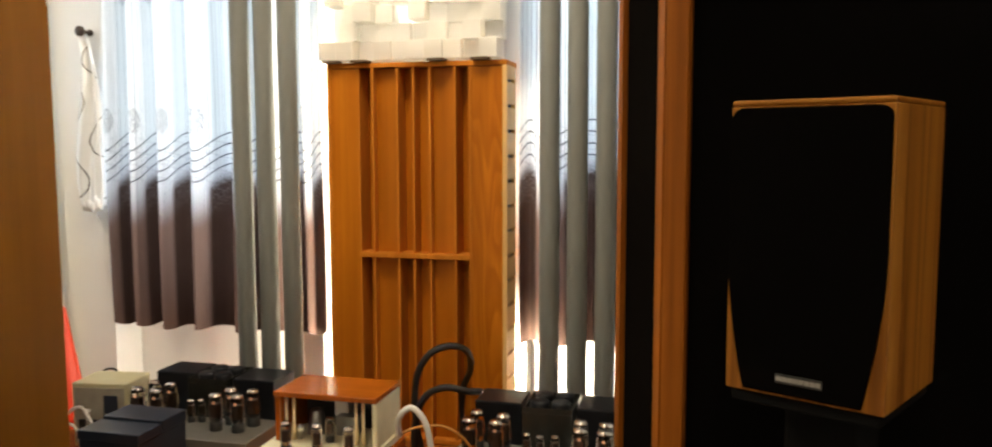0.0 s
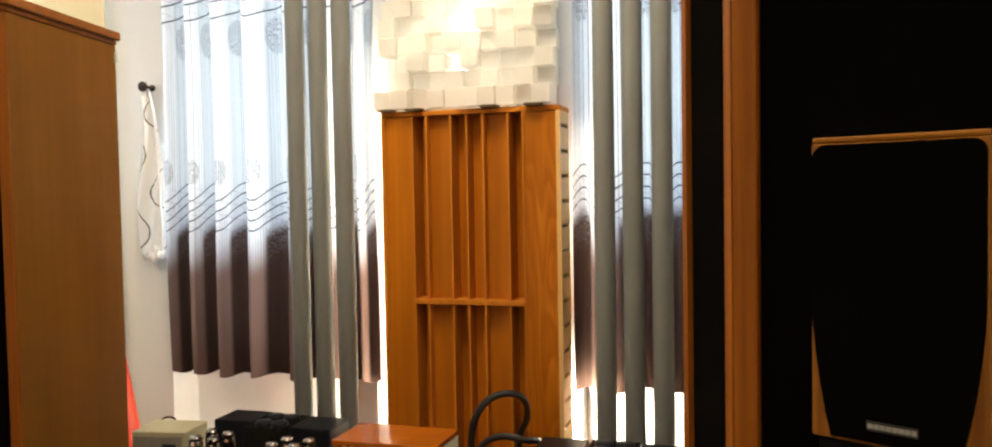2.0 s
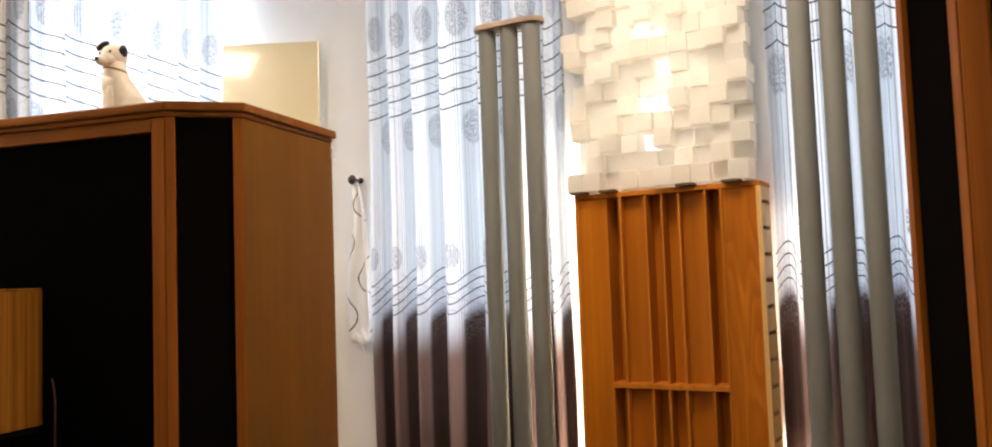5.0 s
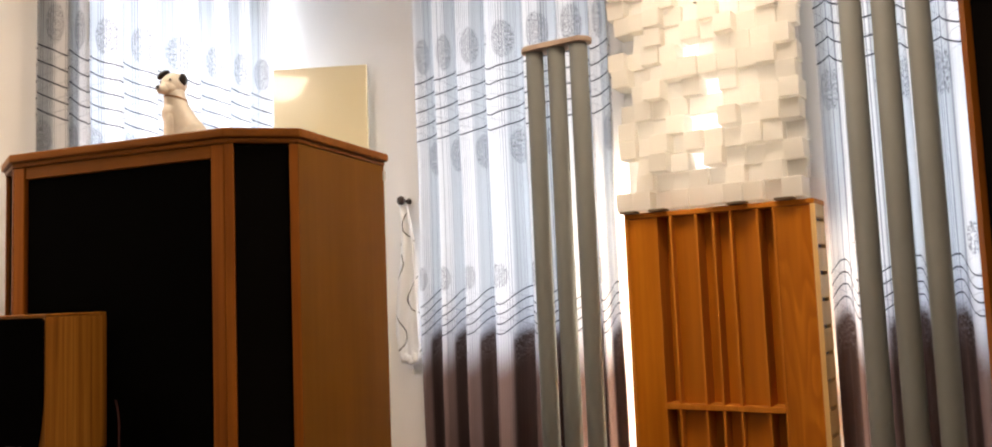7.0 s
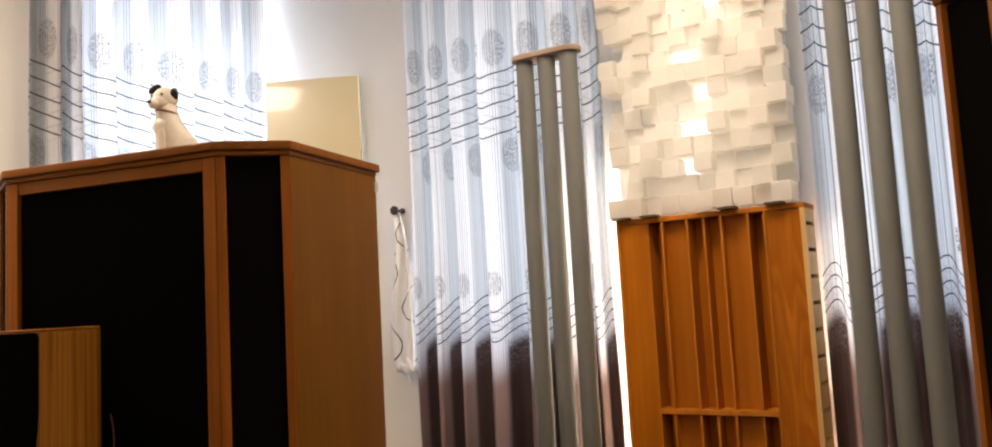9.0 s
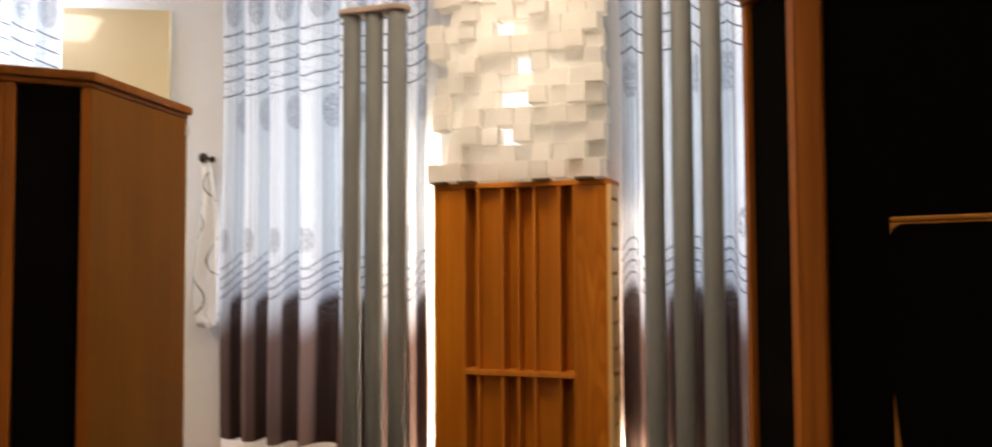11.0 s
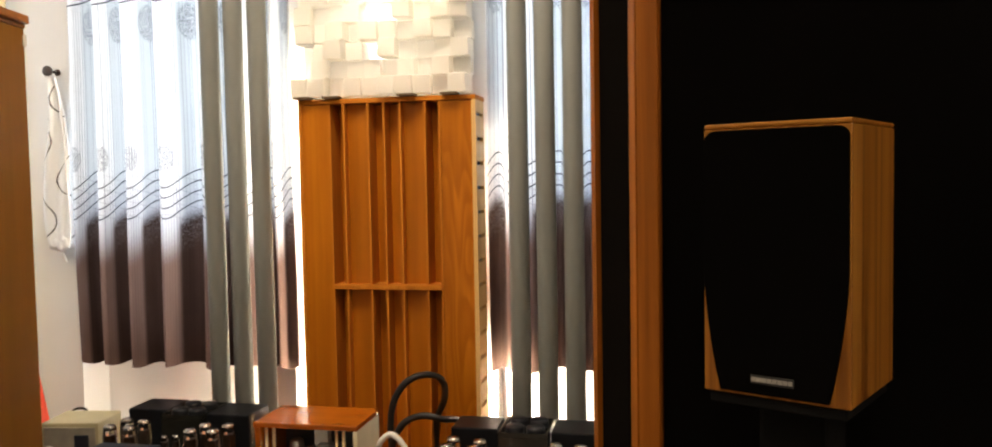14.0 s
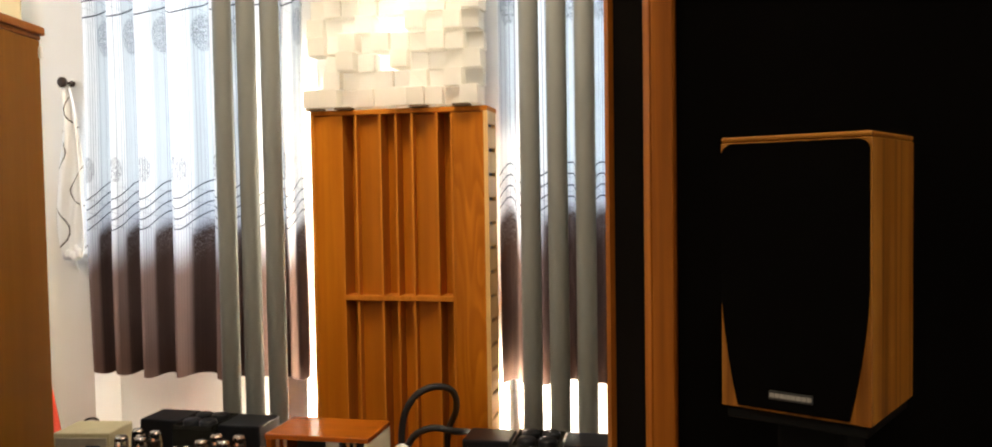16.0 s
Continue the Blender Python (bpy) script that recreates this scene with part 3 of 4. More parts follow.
# unseen fill lamp added in the hollow behind the blocks to brighten them
area_lamp("strip_light", (-0.888, YM - 0.02, 2.22), (-0.888, 2.0, 2.22), 0.44, 1.05, BLOCK_FILL, (1.0, 0.97, 0.93))


# ---- foam pipe stands ----
def pipe_stand(x, y):
    s = thing("pipe_stand", pose(x, y, 0.38), "three upright grey pipes joined by a pale oval cap", "sound absorber", "pipe stands")
    for i in (-1, 0, 1):
        part("pipe", lathe([(0.030, 0.0), (0.0315, 0.004), (0.0315, 1.838), (0.030, 1.842)], 28), M_TUBE, s, "", True).location = (0.087 * i, 0, 0.018)
    for z in (0.0, 1.86):
        oval = []
        for k in range(32):
            a = 2 * math.pi * k / 32
            oval.append((0.087 * (1 if math.cos(a) > 0 else -1) + 0.048 * math.cos(a), 0.046 * math.sin(a)))
        part("cap" if z else "foot", prism(oval, z, z + 0.018, 0.003), M_CAPWOOD, s)


pipe_stand(-1.382, 2.68)
pipe_stand(-0.332, 2.68)


# ---- large corner loudspeakers ----
def inset(poly, d):
    out, n = [], len(poly)
    for i in range(n):
        p, q, r = (Vector(poly[(i + k) % n]) for k in (-1, 0, 1))
        a, b = (q - p).normalized(), (r - q).normalized()
        na, nb = Vector((-a.y, a.x)), Vector((-b.y, b.x))
        m = (na + nb).normalized()
        out.append(tuple(q + m * d / m.dot(na)))
    return out


def big_speaker(m, H=1.80, slim=0.021, deep=0.58, half=0.483):
    s = thing("corner_loudspeaker", m, "large floor-standing wooden loudspeaker with black cloth grilles and chamfered corners", "loudspeaker", "large loudspeakers")
    top = [(-0.335, 0), (0.335, 0), (half, 0.098), (half, deep), (-half, deep), (-half, 0.098)]
    part("top_board", prism(top, H - 0.022, H, 0.004), M_CABRAIL, s)
    part("top_moulding", prism(inset(top, 0.008), H - 0.034, H - 0.0225, 0.003), M_CABRAIL, s)
    body = inset(top, 0.011)
    core = inset(body, 0.030)
    part("body", prism([core[0], core[1], core[2], (body[2][0] - 0.018, body[2][1] + 0.03), (body[3][0] - 0.018, body[3][1]), (body[4][0] + 0.018, body[4][1]), (body[5][0] + 0.018, body[5][1] + 0.03), core[5]], 0.05, H - 0.035), M_DARK, s)
    for k in (1, -1):
        qx, qy, back = body[2][0], body[2][1], body[3][1]
        edge = [(k * qx, qy + 0.0004), (k * qx, back), (k * (qx - 0.017), back), (k * (qx - 0.017), qy + 0.0262)]
        part("side_panel", prism(edge if k > 0 else edge[::-1], 0.05, H - 0.035, 0.0005), M_CAB, s)
    part("base", prism(inset(top, 0.004), 0.0, 0.05, 0.004), M_CABRAIL, s)

    def along(p, q, a, b, t0, t1, z0, z1, bev=0.003):
        """A board on the face p-q, from a to b metres along it, t0 to t1 metres in from it."""
        p, q = Vector(p), Vector(q)
        d = (q - p).normalized()
        n = Vector((-d.y, d.x))
        return prism([tuple(p + d * a + n * t0), tuple(p + d * b + n * t0), tuple(p + d * b + n * t1), tuple(p + d * a + n * t1)], z0, z1, bev)

    z0, z1 = 0.05, H - 0.035
    b = body
    lf, lc = (Vector(b[1]) - Vector(b[0])).length, (Vector(b[2]) - Vector(b[1])).length
    st = 0.038
    part("post", along(b[0], b[1], 0.001, st, 0.0, 0.026, z0, z1), M_CABSOLID, s)
    part("post", along(b[0], b[1], lf - st, lf - 0.001, 0.0, 0.026, z0, z1), M_CABSOLID, s)
    part("top_rail", along(b[0], b[1], st + 0.001, lf - st - 0.001, 0.003, 0.028, z1 - 0.032, z1), M_CABRAIL, s)
    part("bottom_rail", along(b[0], b[1], st + 0.001, lf - st - 0.001, 0.003, 0.028, z0, z0 + 0.09), M_CABRAIL, s)
    part("front_grille", along(b[0], b[1], st + 0.001, lf - st - 0.001, 0.010, 0.026, z0 + 0.091, z1 - 0.033), M_GRILLE, s, "black cloth grille")
    for p, q in ((b[1], b[2]), (b[5], b[0])):
        near_first = p is b[1]
        a0, a1 = (0.001, 0.022) if near_first else (lc - 0.022, lc - 0.001)
        part("corner_post", along(p, q, a0, a1, 0.0, 0.024, z0, z1, 0.001), M_CABSOLID, s)
        a0, a1 = (lc - slim, lc - 0.0002) if near_first else (0.0002, slim)
        part("corner_post", along(p, q, a0, a1, 0.0, 0.024, z0, z1, 0.0004), M_CABSOLID, s)
        a0, a1 = (0.023, lc - slim - 0.001) if near_first else (slim + 0.001, lc - 0.023)
        part("side_grille", along(p, q, a0, a1, 0.008, 0.024, z0, z1 - 0.004), M_GRILLE_SIDE, s, "dark cloth grille")
    return s


big_speaker(pose(-1.9125, 1.3275, 0, 0, 0, 12.1), deep=0.540)
big_speaker(pose(0.2906, 1.2827, 0, 0, 0, -22.5), 1.84, 0.016, half=0.470)


# ---- small bookshelf loudspeakers on black stands ----
def small_speaker(m):
    W, D, Hh = 0.166, 0.168, 0.310
    s = thing("bookshelf_loudspeaker", m, "small zebrano bookshelf loudspeaker with a curved black cloth grille", "loudspeaker", "small loudspeakers")
    part("cabinet", box(-W / 2, W / 2, 0, D, 0, Hh - 0.0062, 0.0015), M_ZEBRA, s)
    part("top_panel", box(-W / 2, W / 2, 0, D, Hh - 0.006, Hh, 0.0025), M_ZEBRATOP, s)
    # grille narrows in a curve towards its foot
    hw = W / 2 - 0.002
    n = 14
    right = [(hw - 0.012 + 0.012 * math.sin(math.pi / 2 * k / 5), Hh - 0.008 - 0.012 * (1 - math.cos(math.pi / 2 * k / 5))) for k in range(6)]
    for k in range(1, n + 1):
        t = k / n
        z = Hh - 0.02 - (Hh - 0.0235) * t
        cut = max(0.0, (t - 0.50) / 0.50)
        right.append((hw - 0.0195 * cut ** 1.6, z))
    loop = right + [(-x, z) for x, z in reversed(right)]
    bm = bmesh.new()
    f = [bm.verts.new((x, -0.0055, z)) for x, z in loop]
    g = [bm.verts.new((x, -0.0005, z)) for x, z in loop]
    bm.faces.new(f)
    bm.faces.new(g[::-1])
    for i in range(len(loop)):
        bm.faces.new((f[i], g[i], g[(i + 1) % len(loop)], f[(i + 1) % len(loop)]))
    bmesh.ops.bevel(bm, geom=[e for e in bm.edges if e.verts[0].co.y < -0.005 and e.verts[1].co.y < -0.005], offset=0.003, segments=3, affect="EDGES", profile=0.5)
    part("grille", bm, M_GRILLE, s, "black cloth grille with a curved foot")
    badge = part("badge", box(-0.0245, 0.0245, -0.0072, -0.0054, 0.0165, 0.0265, 0.0006), M_DARK, s)
    xs = [-0.0205 + 0.0059 * i for i in range(8)]
    part("badge_marks", merge(*(box(x - 0.0026, x + 0.0025, -0.0080, -0.0071, 0.0192, 0.0240) for x in xs)), M_SILVERTXT, badge)
    return s


def speaker_stand(m, high, label):
    s = thing("speaker_stand", m, label, "stand", "speaker stands")
    part("base_plate", box(-0.13, 0.13, -0.02, 0.26, 0, 0.02, 0.004), M_STAND, s)
    part("pole", box(-0.04, 0.04, 0.055, 0.135, 0.0205, high - 0.0145, 0.006), M_STAND, s)
    part("top_plate", box(-0.078, 0.078, 0.004, 0.164, high - 0.014, high - 0.0005, 0.002), M_STAND, s)


RS = math.degrees(math.atan2(-0.077, 0.148))
rs = pose(0.152, 1.030, 0, 0, 0, RS)
speaker_stand(rs, 1.112, "tall black metal speaker stand before the large loudspeaker")
small_speaker(pose(0.152, 1.030, 1.112, 0, 0, RS))
LS = 12.0
lr = Matrix.Rotation(radians(LS), 3, "Z") @ Vector((0.083, 0.168, 0))
lx, ly = -1.868 - lr.x, 1.292 - lr.y
speaker_stand(pose(lx, ly, 0, 0, 0, LS), 1.076, "tall black metal speaker stand before the large loudspeaker")
small_speaker(pose(lx, ly, 1.076, 0, 0, LS))


# ---- things on the big loudspeaker and the wall ----
def dog(m):
    """A seated terrier figure, one plain mesh."""
    bm = bmesh.new()

    def blob(at, size, turn=(0, 0, 0), mat=0):
        r = bmesh.ops.create_uvsphere(bm, u_segments=18, v_segments=12, radius=1.0)
        mm = Matrix.LocRotScale(Vector(at), Euler([radians(a) for a in turn]), Vector(size))
        bmesh.ops.transform(bm, matrix=mm, verts=r["verts"])
        for v in r["verts"]:
            for f in v.link_faces:
                f.material_index = mat
    # the body faces -x, the head is turned a little to its left
    rings = []
    for z, cx, rx, ry in ((0.0, 0.034, 0.052, 0.038), (0.02, 0.034, 0.055, 0.041), (0.042, 0.028, 0.049, 0.039), (0.065, 0.018, 0.039, 0.036),
                          (0.085, 0.010, 0.032, 0.031), (0.102, 0.005, 0.027, 0.026), (0.116, 0.003, 0.0245, 0.024), (0.132, 0.002, 0.022, 0.022)):
        rings.append([bm.verts.new((cx + rx * math.cos(q), ry * math.sin(q), z)) for q in (2 * math.pi * i / 22 for i in range(22))])
    for lo, hi in zip(rings, rings[1:]):
        for i in range(22):
            bm.faces.new((lo[i], lo[(i + 1) % 22], hi[(i + 1) % 22], hi[i]))
    bm.faces.new(rings[0][::-1])
    bm.faces.new(rings[-1])
    blob((-0.008, -0.018, 0.040), (0.013, 0.012, 0.046))      # forelegs
    blob((-0.008, 0.018, 0.040), (0.013, 0.012, 0.046))
    blob((-0.018, -0.022, 0.007), (0.018, 0.013, 0.008))
    blob((-0.018, 0.022, 0.007), (0.018, 0.013, 0.008))
    blob((0.004, 0, 0.078), (0.031, 0.030, 0.034))            # chest
    blob((0.040, -0.030, 0.026), (0.036, 0.014, 0.026))
    blob((0.040, 0.030, 0.026), (0.036, 0.014, 0.026))
    blob((0.098, 0.01, 0.010), (0.028, 0.008, 0.008))         # tail
    blob((0.004, 0, 0.113), (0.0285, 0.0280, 0.005), (0, 12, 0), 2)       # collar
    had = set(bm.verts)
    blob((0.002, 0, 0.002), (0.031, 0.028, 0.026))            # skull
    blob((-0.012, 0, -0.006), (0.026, 0.022, 0.018), (0, -12, 0))         # cheeks
    blob((-0.027, 0, -0.011), (0.021, 0.0145, 0.0125), (0, -8, 0))         # muzzle
    blob((-0.0465, 0, -0.008), (0.0045, 0.0052, 0.0045), (0, 0, 0), 1)        # nose
    blob((0.006, -0.026, 0.009), (0.0115, 0.0065, 0.0155), (16, -12, 0), 1)  # ears
    blob((-0.004, 0.026, 0.0285), (0.012, 0.018, 0.0070), (-26, 0, 10), 1)
    blob((-0.0225, -0.0165, 0.009), (0.0028, 0.0026, 0.0028), (0, 0, 0), 1)
    blob((-0.0225, 0.0165, 0.009), (0.0028, 0.0026, 0.0028), (0, 0, 0), 1)
    bmesh.ops.transform(bm, matrix=pose(0.000, 0, 0.146, 0, -7, 32), verts=[v for v in bm.verts if v not in had])
    ob = part("dog_figure", bm, [M_DOG, M_DOGBLACK, M_COLLAR], None, "", True)
    ob.matrix_basis = m
    tagged(ob, "white glazed figure of a seated dog with black ears", "figurine")


dog(pose(-1.862, 1.475, 1.80, 0, 0, 62) @ Matrix.Scale(1.10, 4))

clip = part("white_clip", box(-0.004, 0.004, -0.002, 0.006, -0.014, 0.014, 0.0015), M_WHITE)
clip.matrix_basis = pose(-1.9125, 1.3275, 0, 0, 0, 12.1) @ pose(0.4764, 0.522, 1.735)
tagged(clip, "small white plastic clip on the loudspeaker's edge", "clip")

# cream board leaning on the wall behind the loudspeaker
board = prism([(-0.21, 0), (0.21, 0), (0.21, 0.02), (-0.21, 0.02)], 0.0, 2.420, 0.003)
bo = part("cream_board", board, M_BOARD)
bo.matrix_basis = pose(-2.592, 2.738, 0.002, -1.2, 0, 28)
tagged(bo, "tall glossy cream board standing across the room corner", "board")


# ---- tieback hook with its band ----
def tieback(m):
    h = thing("tieback_hook", m, "dark round wall hook with a white printed curtain tieback", "curtain hook")

    def disc(r, y0, y1):
        bm = lathe([(r * 0.8, 0), (r, 0.003), (r, (y1 - y0) - 0.003), (r * 0.8, y1 - y0)], 20)
        bmesh.ops.transform(bm, matrix=Matrix.Translation((0, y1, 0)) @ Matrix.Rotation(radians(90), 4, "X"), verts=bm.verts)
        return bm
    part("rosette", disc(0.013, -0.012, -0.0005), M_HOOK, h, "", True)
    part("stem", disc(0.006, -0.052, -0.0125), M_HOOK, h, "", True)
    part("knob", disc(0.0195, -0.068, -0.0525), M_HOOK, h, "", True)
    # band: folded cloth, narrow at the hook
    bm = bmesh.new()
    uvl = bm.loops.layers.uv.new("UVMap")
    rows, cols, grid = 24, 10, []
    for j in range(rows + 1):
        t = j / rows
        half = 0.010 + 0.050 * min(1, t * 2.2) ** 0.8 - 0.012 * max(0, t - 0.85) / 0.15
        mid = -0.012 + 0.028 * t + 0.010 * math.sin(6 * t)
        grid.append([bm.verts.new((mid + half * (2 * i / cols - 1), -0.04 + 0.012 * math.sin(9 * i / cols + 5 * t) - 0.006 * math.cos(3.1 * (2 * i / cols - 1)), -0.012 - 0.665 * t - 0.01 * math.sin(4 * i / cols))) for i in range(cols + 1)])
    for j in range(rows):
        for i in range(cols):
            face = bm.faces.new((grid[j][i], grid[j][i + 1], grid[j + 1][i + 1], grid[j + 1][i]))
            for loop, (a, b) in zip(face.loops, ((j, i), (j, i + 1), (j + 1, i + 1), (j + 1, i))):
                loop[uvl].uv = (a / rows * 0.665, b / cols * 0.1)
    ob = part("band", bm, M_BAND, h, "white printed fabric band", True)
    so = ob.modifiers.new("thick", "SOLIDIFY")
    so.thickness = 0.004
    part("folded_edge", tube_along([(0.006, -0.036, -0.02), (0.030, -0.040, -0.12), (0.046, -0.044, -0.28), (0.054, -0.046, -0.46), (0.060, -0.048, -0.60), (0.050, -0.050, -0.672)], 0.0055, 8), M_CORD, h, "", True)
    for x, z, r in ((-0.004, -0.655, 0.014), (0.018, -0.664, 0.016), (0.038, -0.652, 0.015), (0.028, -0.635, 0.012)):
        bm = bmesh.new()
        bmesh.ops.create_icosphere(bm, subdivisions=2, radius=r, matrix=Matrix.Translation((x, -0.052, z)) @ Matrix.Diagonal((1.0, 0.5, 1.4, 1)))
        part("gather", bm, M_CORD, h, "", True)
    part("tassel", tube_along([(0.012, -0.042, -0.672), (0.022, -0.045, -0.70), (0.028, -0.040, -0.725)], 0.004, 6), M_WHITE, h)


def band_fabric():
    m, ns, ls, b = nodes("tieback_print", 0.7)
    f = Sums(ns, ls)
    uv, sep = ns.new("ShaderNodeUVMap"), ns.new("ShaderNodeSeparateXYZ")
    ls.new(uv.outputs[0], sep.inputs[0])

    def arcs(middle, reach, peak):
        turn = f("COSINE", f("MULTIPLY", f("SUBTRACT", sep.outputs[0], peak), 2 * math.pi / 0.30))
        return f("LESS_THAN", f("ABSOLUTE", f("SUBTRACT", sep.outputs[1], f("ADD", middle, f("MULTIPLY", turn, reach)))), 0.0026)

    on = f("MAXIMUM", arcs(0.0, 0.040, 0.242), arcs(0.1, -0.050, 0.092))
    ls.new(mix(ns, ls, on, (0.93, 0.95, 0.98), (0.05, 0.05, 0.06)), b.inputs["Base Color"])
    bump(ns, ls, b, noise_at(ns, ls, uv.outputs[0], 55.0, 4.0, 0.6), 0.8, 0.006)
    return m


M_BAND = band_fabric()
M_CORD = plain("white_satin", (0.88, 0.90, 0.94), 0.35, 0, 0.05, 40, 0.4)
tieback(pose(-2.250, YB, 1.80))

# ---- low tables for the equipment ----


def low_table(x0, x1, y0, y1, top):
    t = thing("low_table", pose((x0 + x1) / 2, (y0 + y1) / 2, 0), "low dark wooden equipment table", "table", "equipment tables")
    w, d = (x1 - x0) / 2, (y1 - y0) / 2
    part("tabletop", box(-w, w, -d, d, top - 0.03, top, 0.004), M_CABSOLID, t)
    for sx in (-1, 1):
        for sy in (-1, 1):
            cx, cy = sx * (w - 0.05), sy * (d - 0.05)
            part("leg", box(cx - 0.03, cx + 0.03, cy - 0.03, cy + 0.03, 0, top - 0.0305, 0.003), M_CABSOLID, t)


low_table(-2.27, -0.02, 2.03, 2.86, 0.38)
low_table(-1.10, -0.45, 1.72, 2.025, 0.38)


# ---- valve amplifiers ----
def valve(parent, x, y, z, high=0.117, r=0.0215, kind="big"):
    """A vacuum valve: dark base, glass envelope with a silvered dome, inner plates and a glowing heater."""
    k = high
    v = part("valve", lathe([(r * 0.82, 0.24 * k), (r * 0.95, 0.30 * k), (r * 1.04, 0.45 * k), (r, 0.72 * k), (r * 0.93, 0.83 * k), (r * 0.92, 0.93 * k), (r * 0.72, 0.985 * k), (r * 0.12, k)], 18), M_GLASS, parent, "clear glass vacuum valve", True)
    v.location = (x, y, z)
    part("valve_base", lathe([(r * 0.88, 0), (r * 0.92, 0.01 * k), (r * 0.92, 0.23 * k), (r * 0.80, 0.245 * k)], 16), M_DARK, v, "", True)
    part("valve_plates", merge(box(-r * 0.45, r * 0.45, -r * 0.28, r * 0.28, 0.34 * k, 0.70 * k, 0.001), lathe([(r * 0.5, 0.71 * k), (r * 0.5, 0.72 * k)], 12)), M_ANODE, v)
    part("silvered_dome", lathe([(r * 0.89, 0.86 * k), (r * 0.885, 0.925 * k), (r * 0.69, 0.973 * k), (r * 0.1, 0.988 * k)], 16), M_GETTER, v, "", True)
    if kind == "big":
        part("heater", box(-r * 0.12, r * 0.12, -r * 0.5, -r * 0.42, 0.72 * k, 0.78 * k), M_HEATER, v)


def transformer_amp(m, wide, boxes, mid, valves, small, label):
    """Boxes are (x0, x1, y0, y1); all places are from the amplifier's base."""
    a = thing("valve_amplifier", m, label, "amplifier", "valve amplifiers")
    part("wooden_plinth", box(0, wide, 0, 0.385, 0.0, 0.085, 0.004), M_ORANGE_LACQ, a)
    part("top_plate", box(0.008, wide - 0.008, 0.008, 0.377, 0.0855, 0.125, 0.002), M_PLATE, a)
    for x0, x1, y0, y1 in boxes:
        c = part("transformer_cover", box(x0, x1, y0, y1, 0.1255, 0.25, 0.003), M_BLACK, a)
        part("cover_seam", box(x0 + 0.003, x1 - 0.003, y0 + 0.003, y1 - 0.003, 0.2502, 0.2512), M_BLACK, c)
    x0, x1, y0, y1 = mid
    part("choke_case", box(x0, x1, y0, y1, 0.1255, 0.236, 0.002), M_SMOKE, a)
    rim = merge(box(x0, x1, y0, y0 + 0.006, 0.2365, 0.25), box(x0, x1, y1 - 0.006, y1, 0.2365, 0.25), box(x0, x0 + 0.006, y0 + 0.006, y1 - 0.006, 0.2365, 0.25), box(x1 - 0.006, x1, y0 + 0.006, y1 - 0.006, 0.2365, 0.25))
    part("choke_rim", rim, M_SMOKE, a)
    for i in (0.30, 0.72):
        for j in (0.28, 0.72):
            part("capacitor_can", lathe([(0.026, 0.0), (0.028, 0.004), (0.028, 0.020), (0.024, 0.024)], 20, None, (x0 + (x1 - x0) * i, y0 + (y1 - y0) * j, 0.2365)), M_BLACK, a, "", True)
    for x, y in valves:
        valve(a, x, y, 0.1255)
    for x, y in small:
        valve(a, x, y, 0.1255, 0.075, 0.0125, "small")
    return a


A = (-1.729, 2.25)
transformer_amp(pose(*A, 0.3805), 0.50,
    [(0.03, 0.172, 0.245, 0.376), (0.325, 0.470, 0.220, 0.360)], (0.180, 0.318, 0.195, 0.365),
    [(0.066, 0.098), (0.071, 0.176), (0.134, 0.097), (0.139, 0.167), (0.340, 0.099), (0.356, 0.161), (0.413, 0.101), (0.430, 0.163)],
    [(0.221, 0.148), (0.253, 0.158)], "valve amplifier with black transformer covers and glowing glass valves")
transformer_amp(pose(-0.638, 2.205, 0.3805), 0.56,
    [(0.045, 0.185, 0.235, 0.362), (0.345, 0.470, 0.225, 0.362)], (0.192, 0.338, 0.205, 0.372),
    [(0.067, 0.180), (0.064, 0.110), (0.141, 0.106), (0.148, 0.165), (0.368, 0.161), (0.437, 0.156), (0.375, 0.095), (0.44, 0.09)],
    [(0.22, 0.14), (0.26, 0.13), (0.30, 0.14)], "valve amplifier with black covers and a smoked glossy choke case")


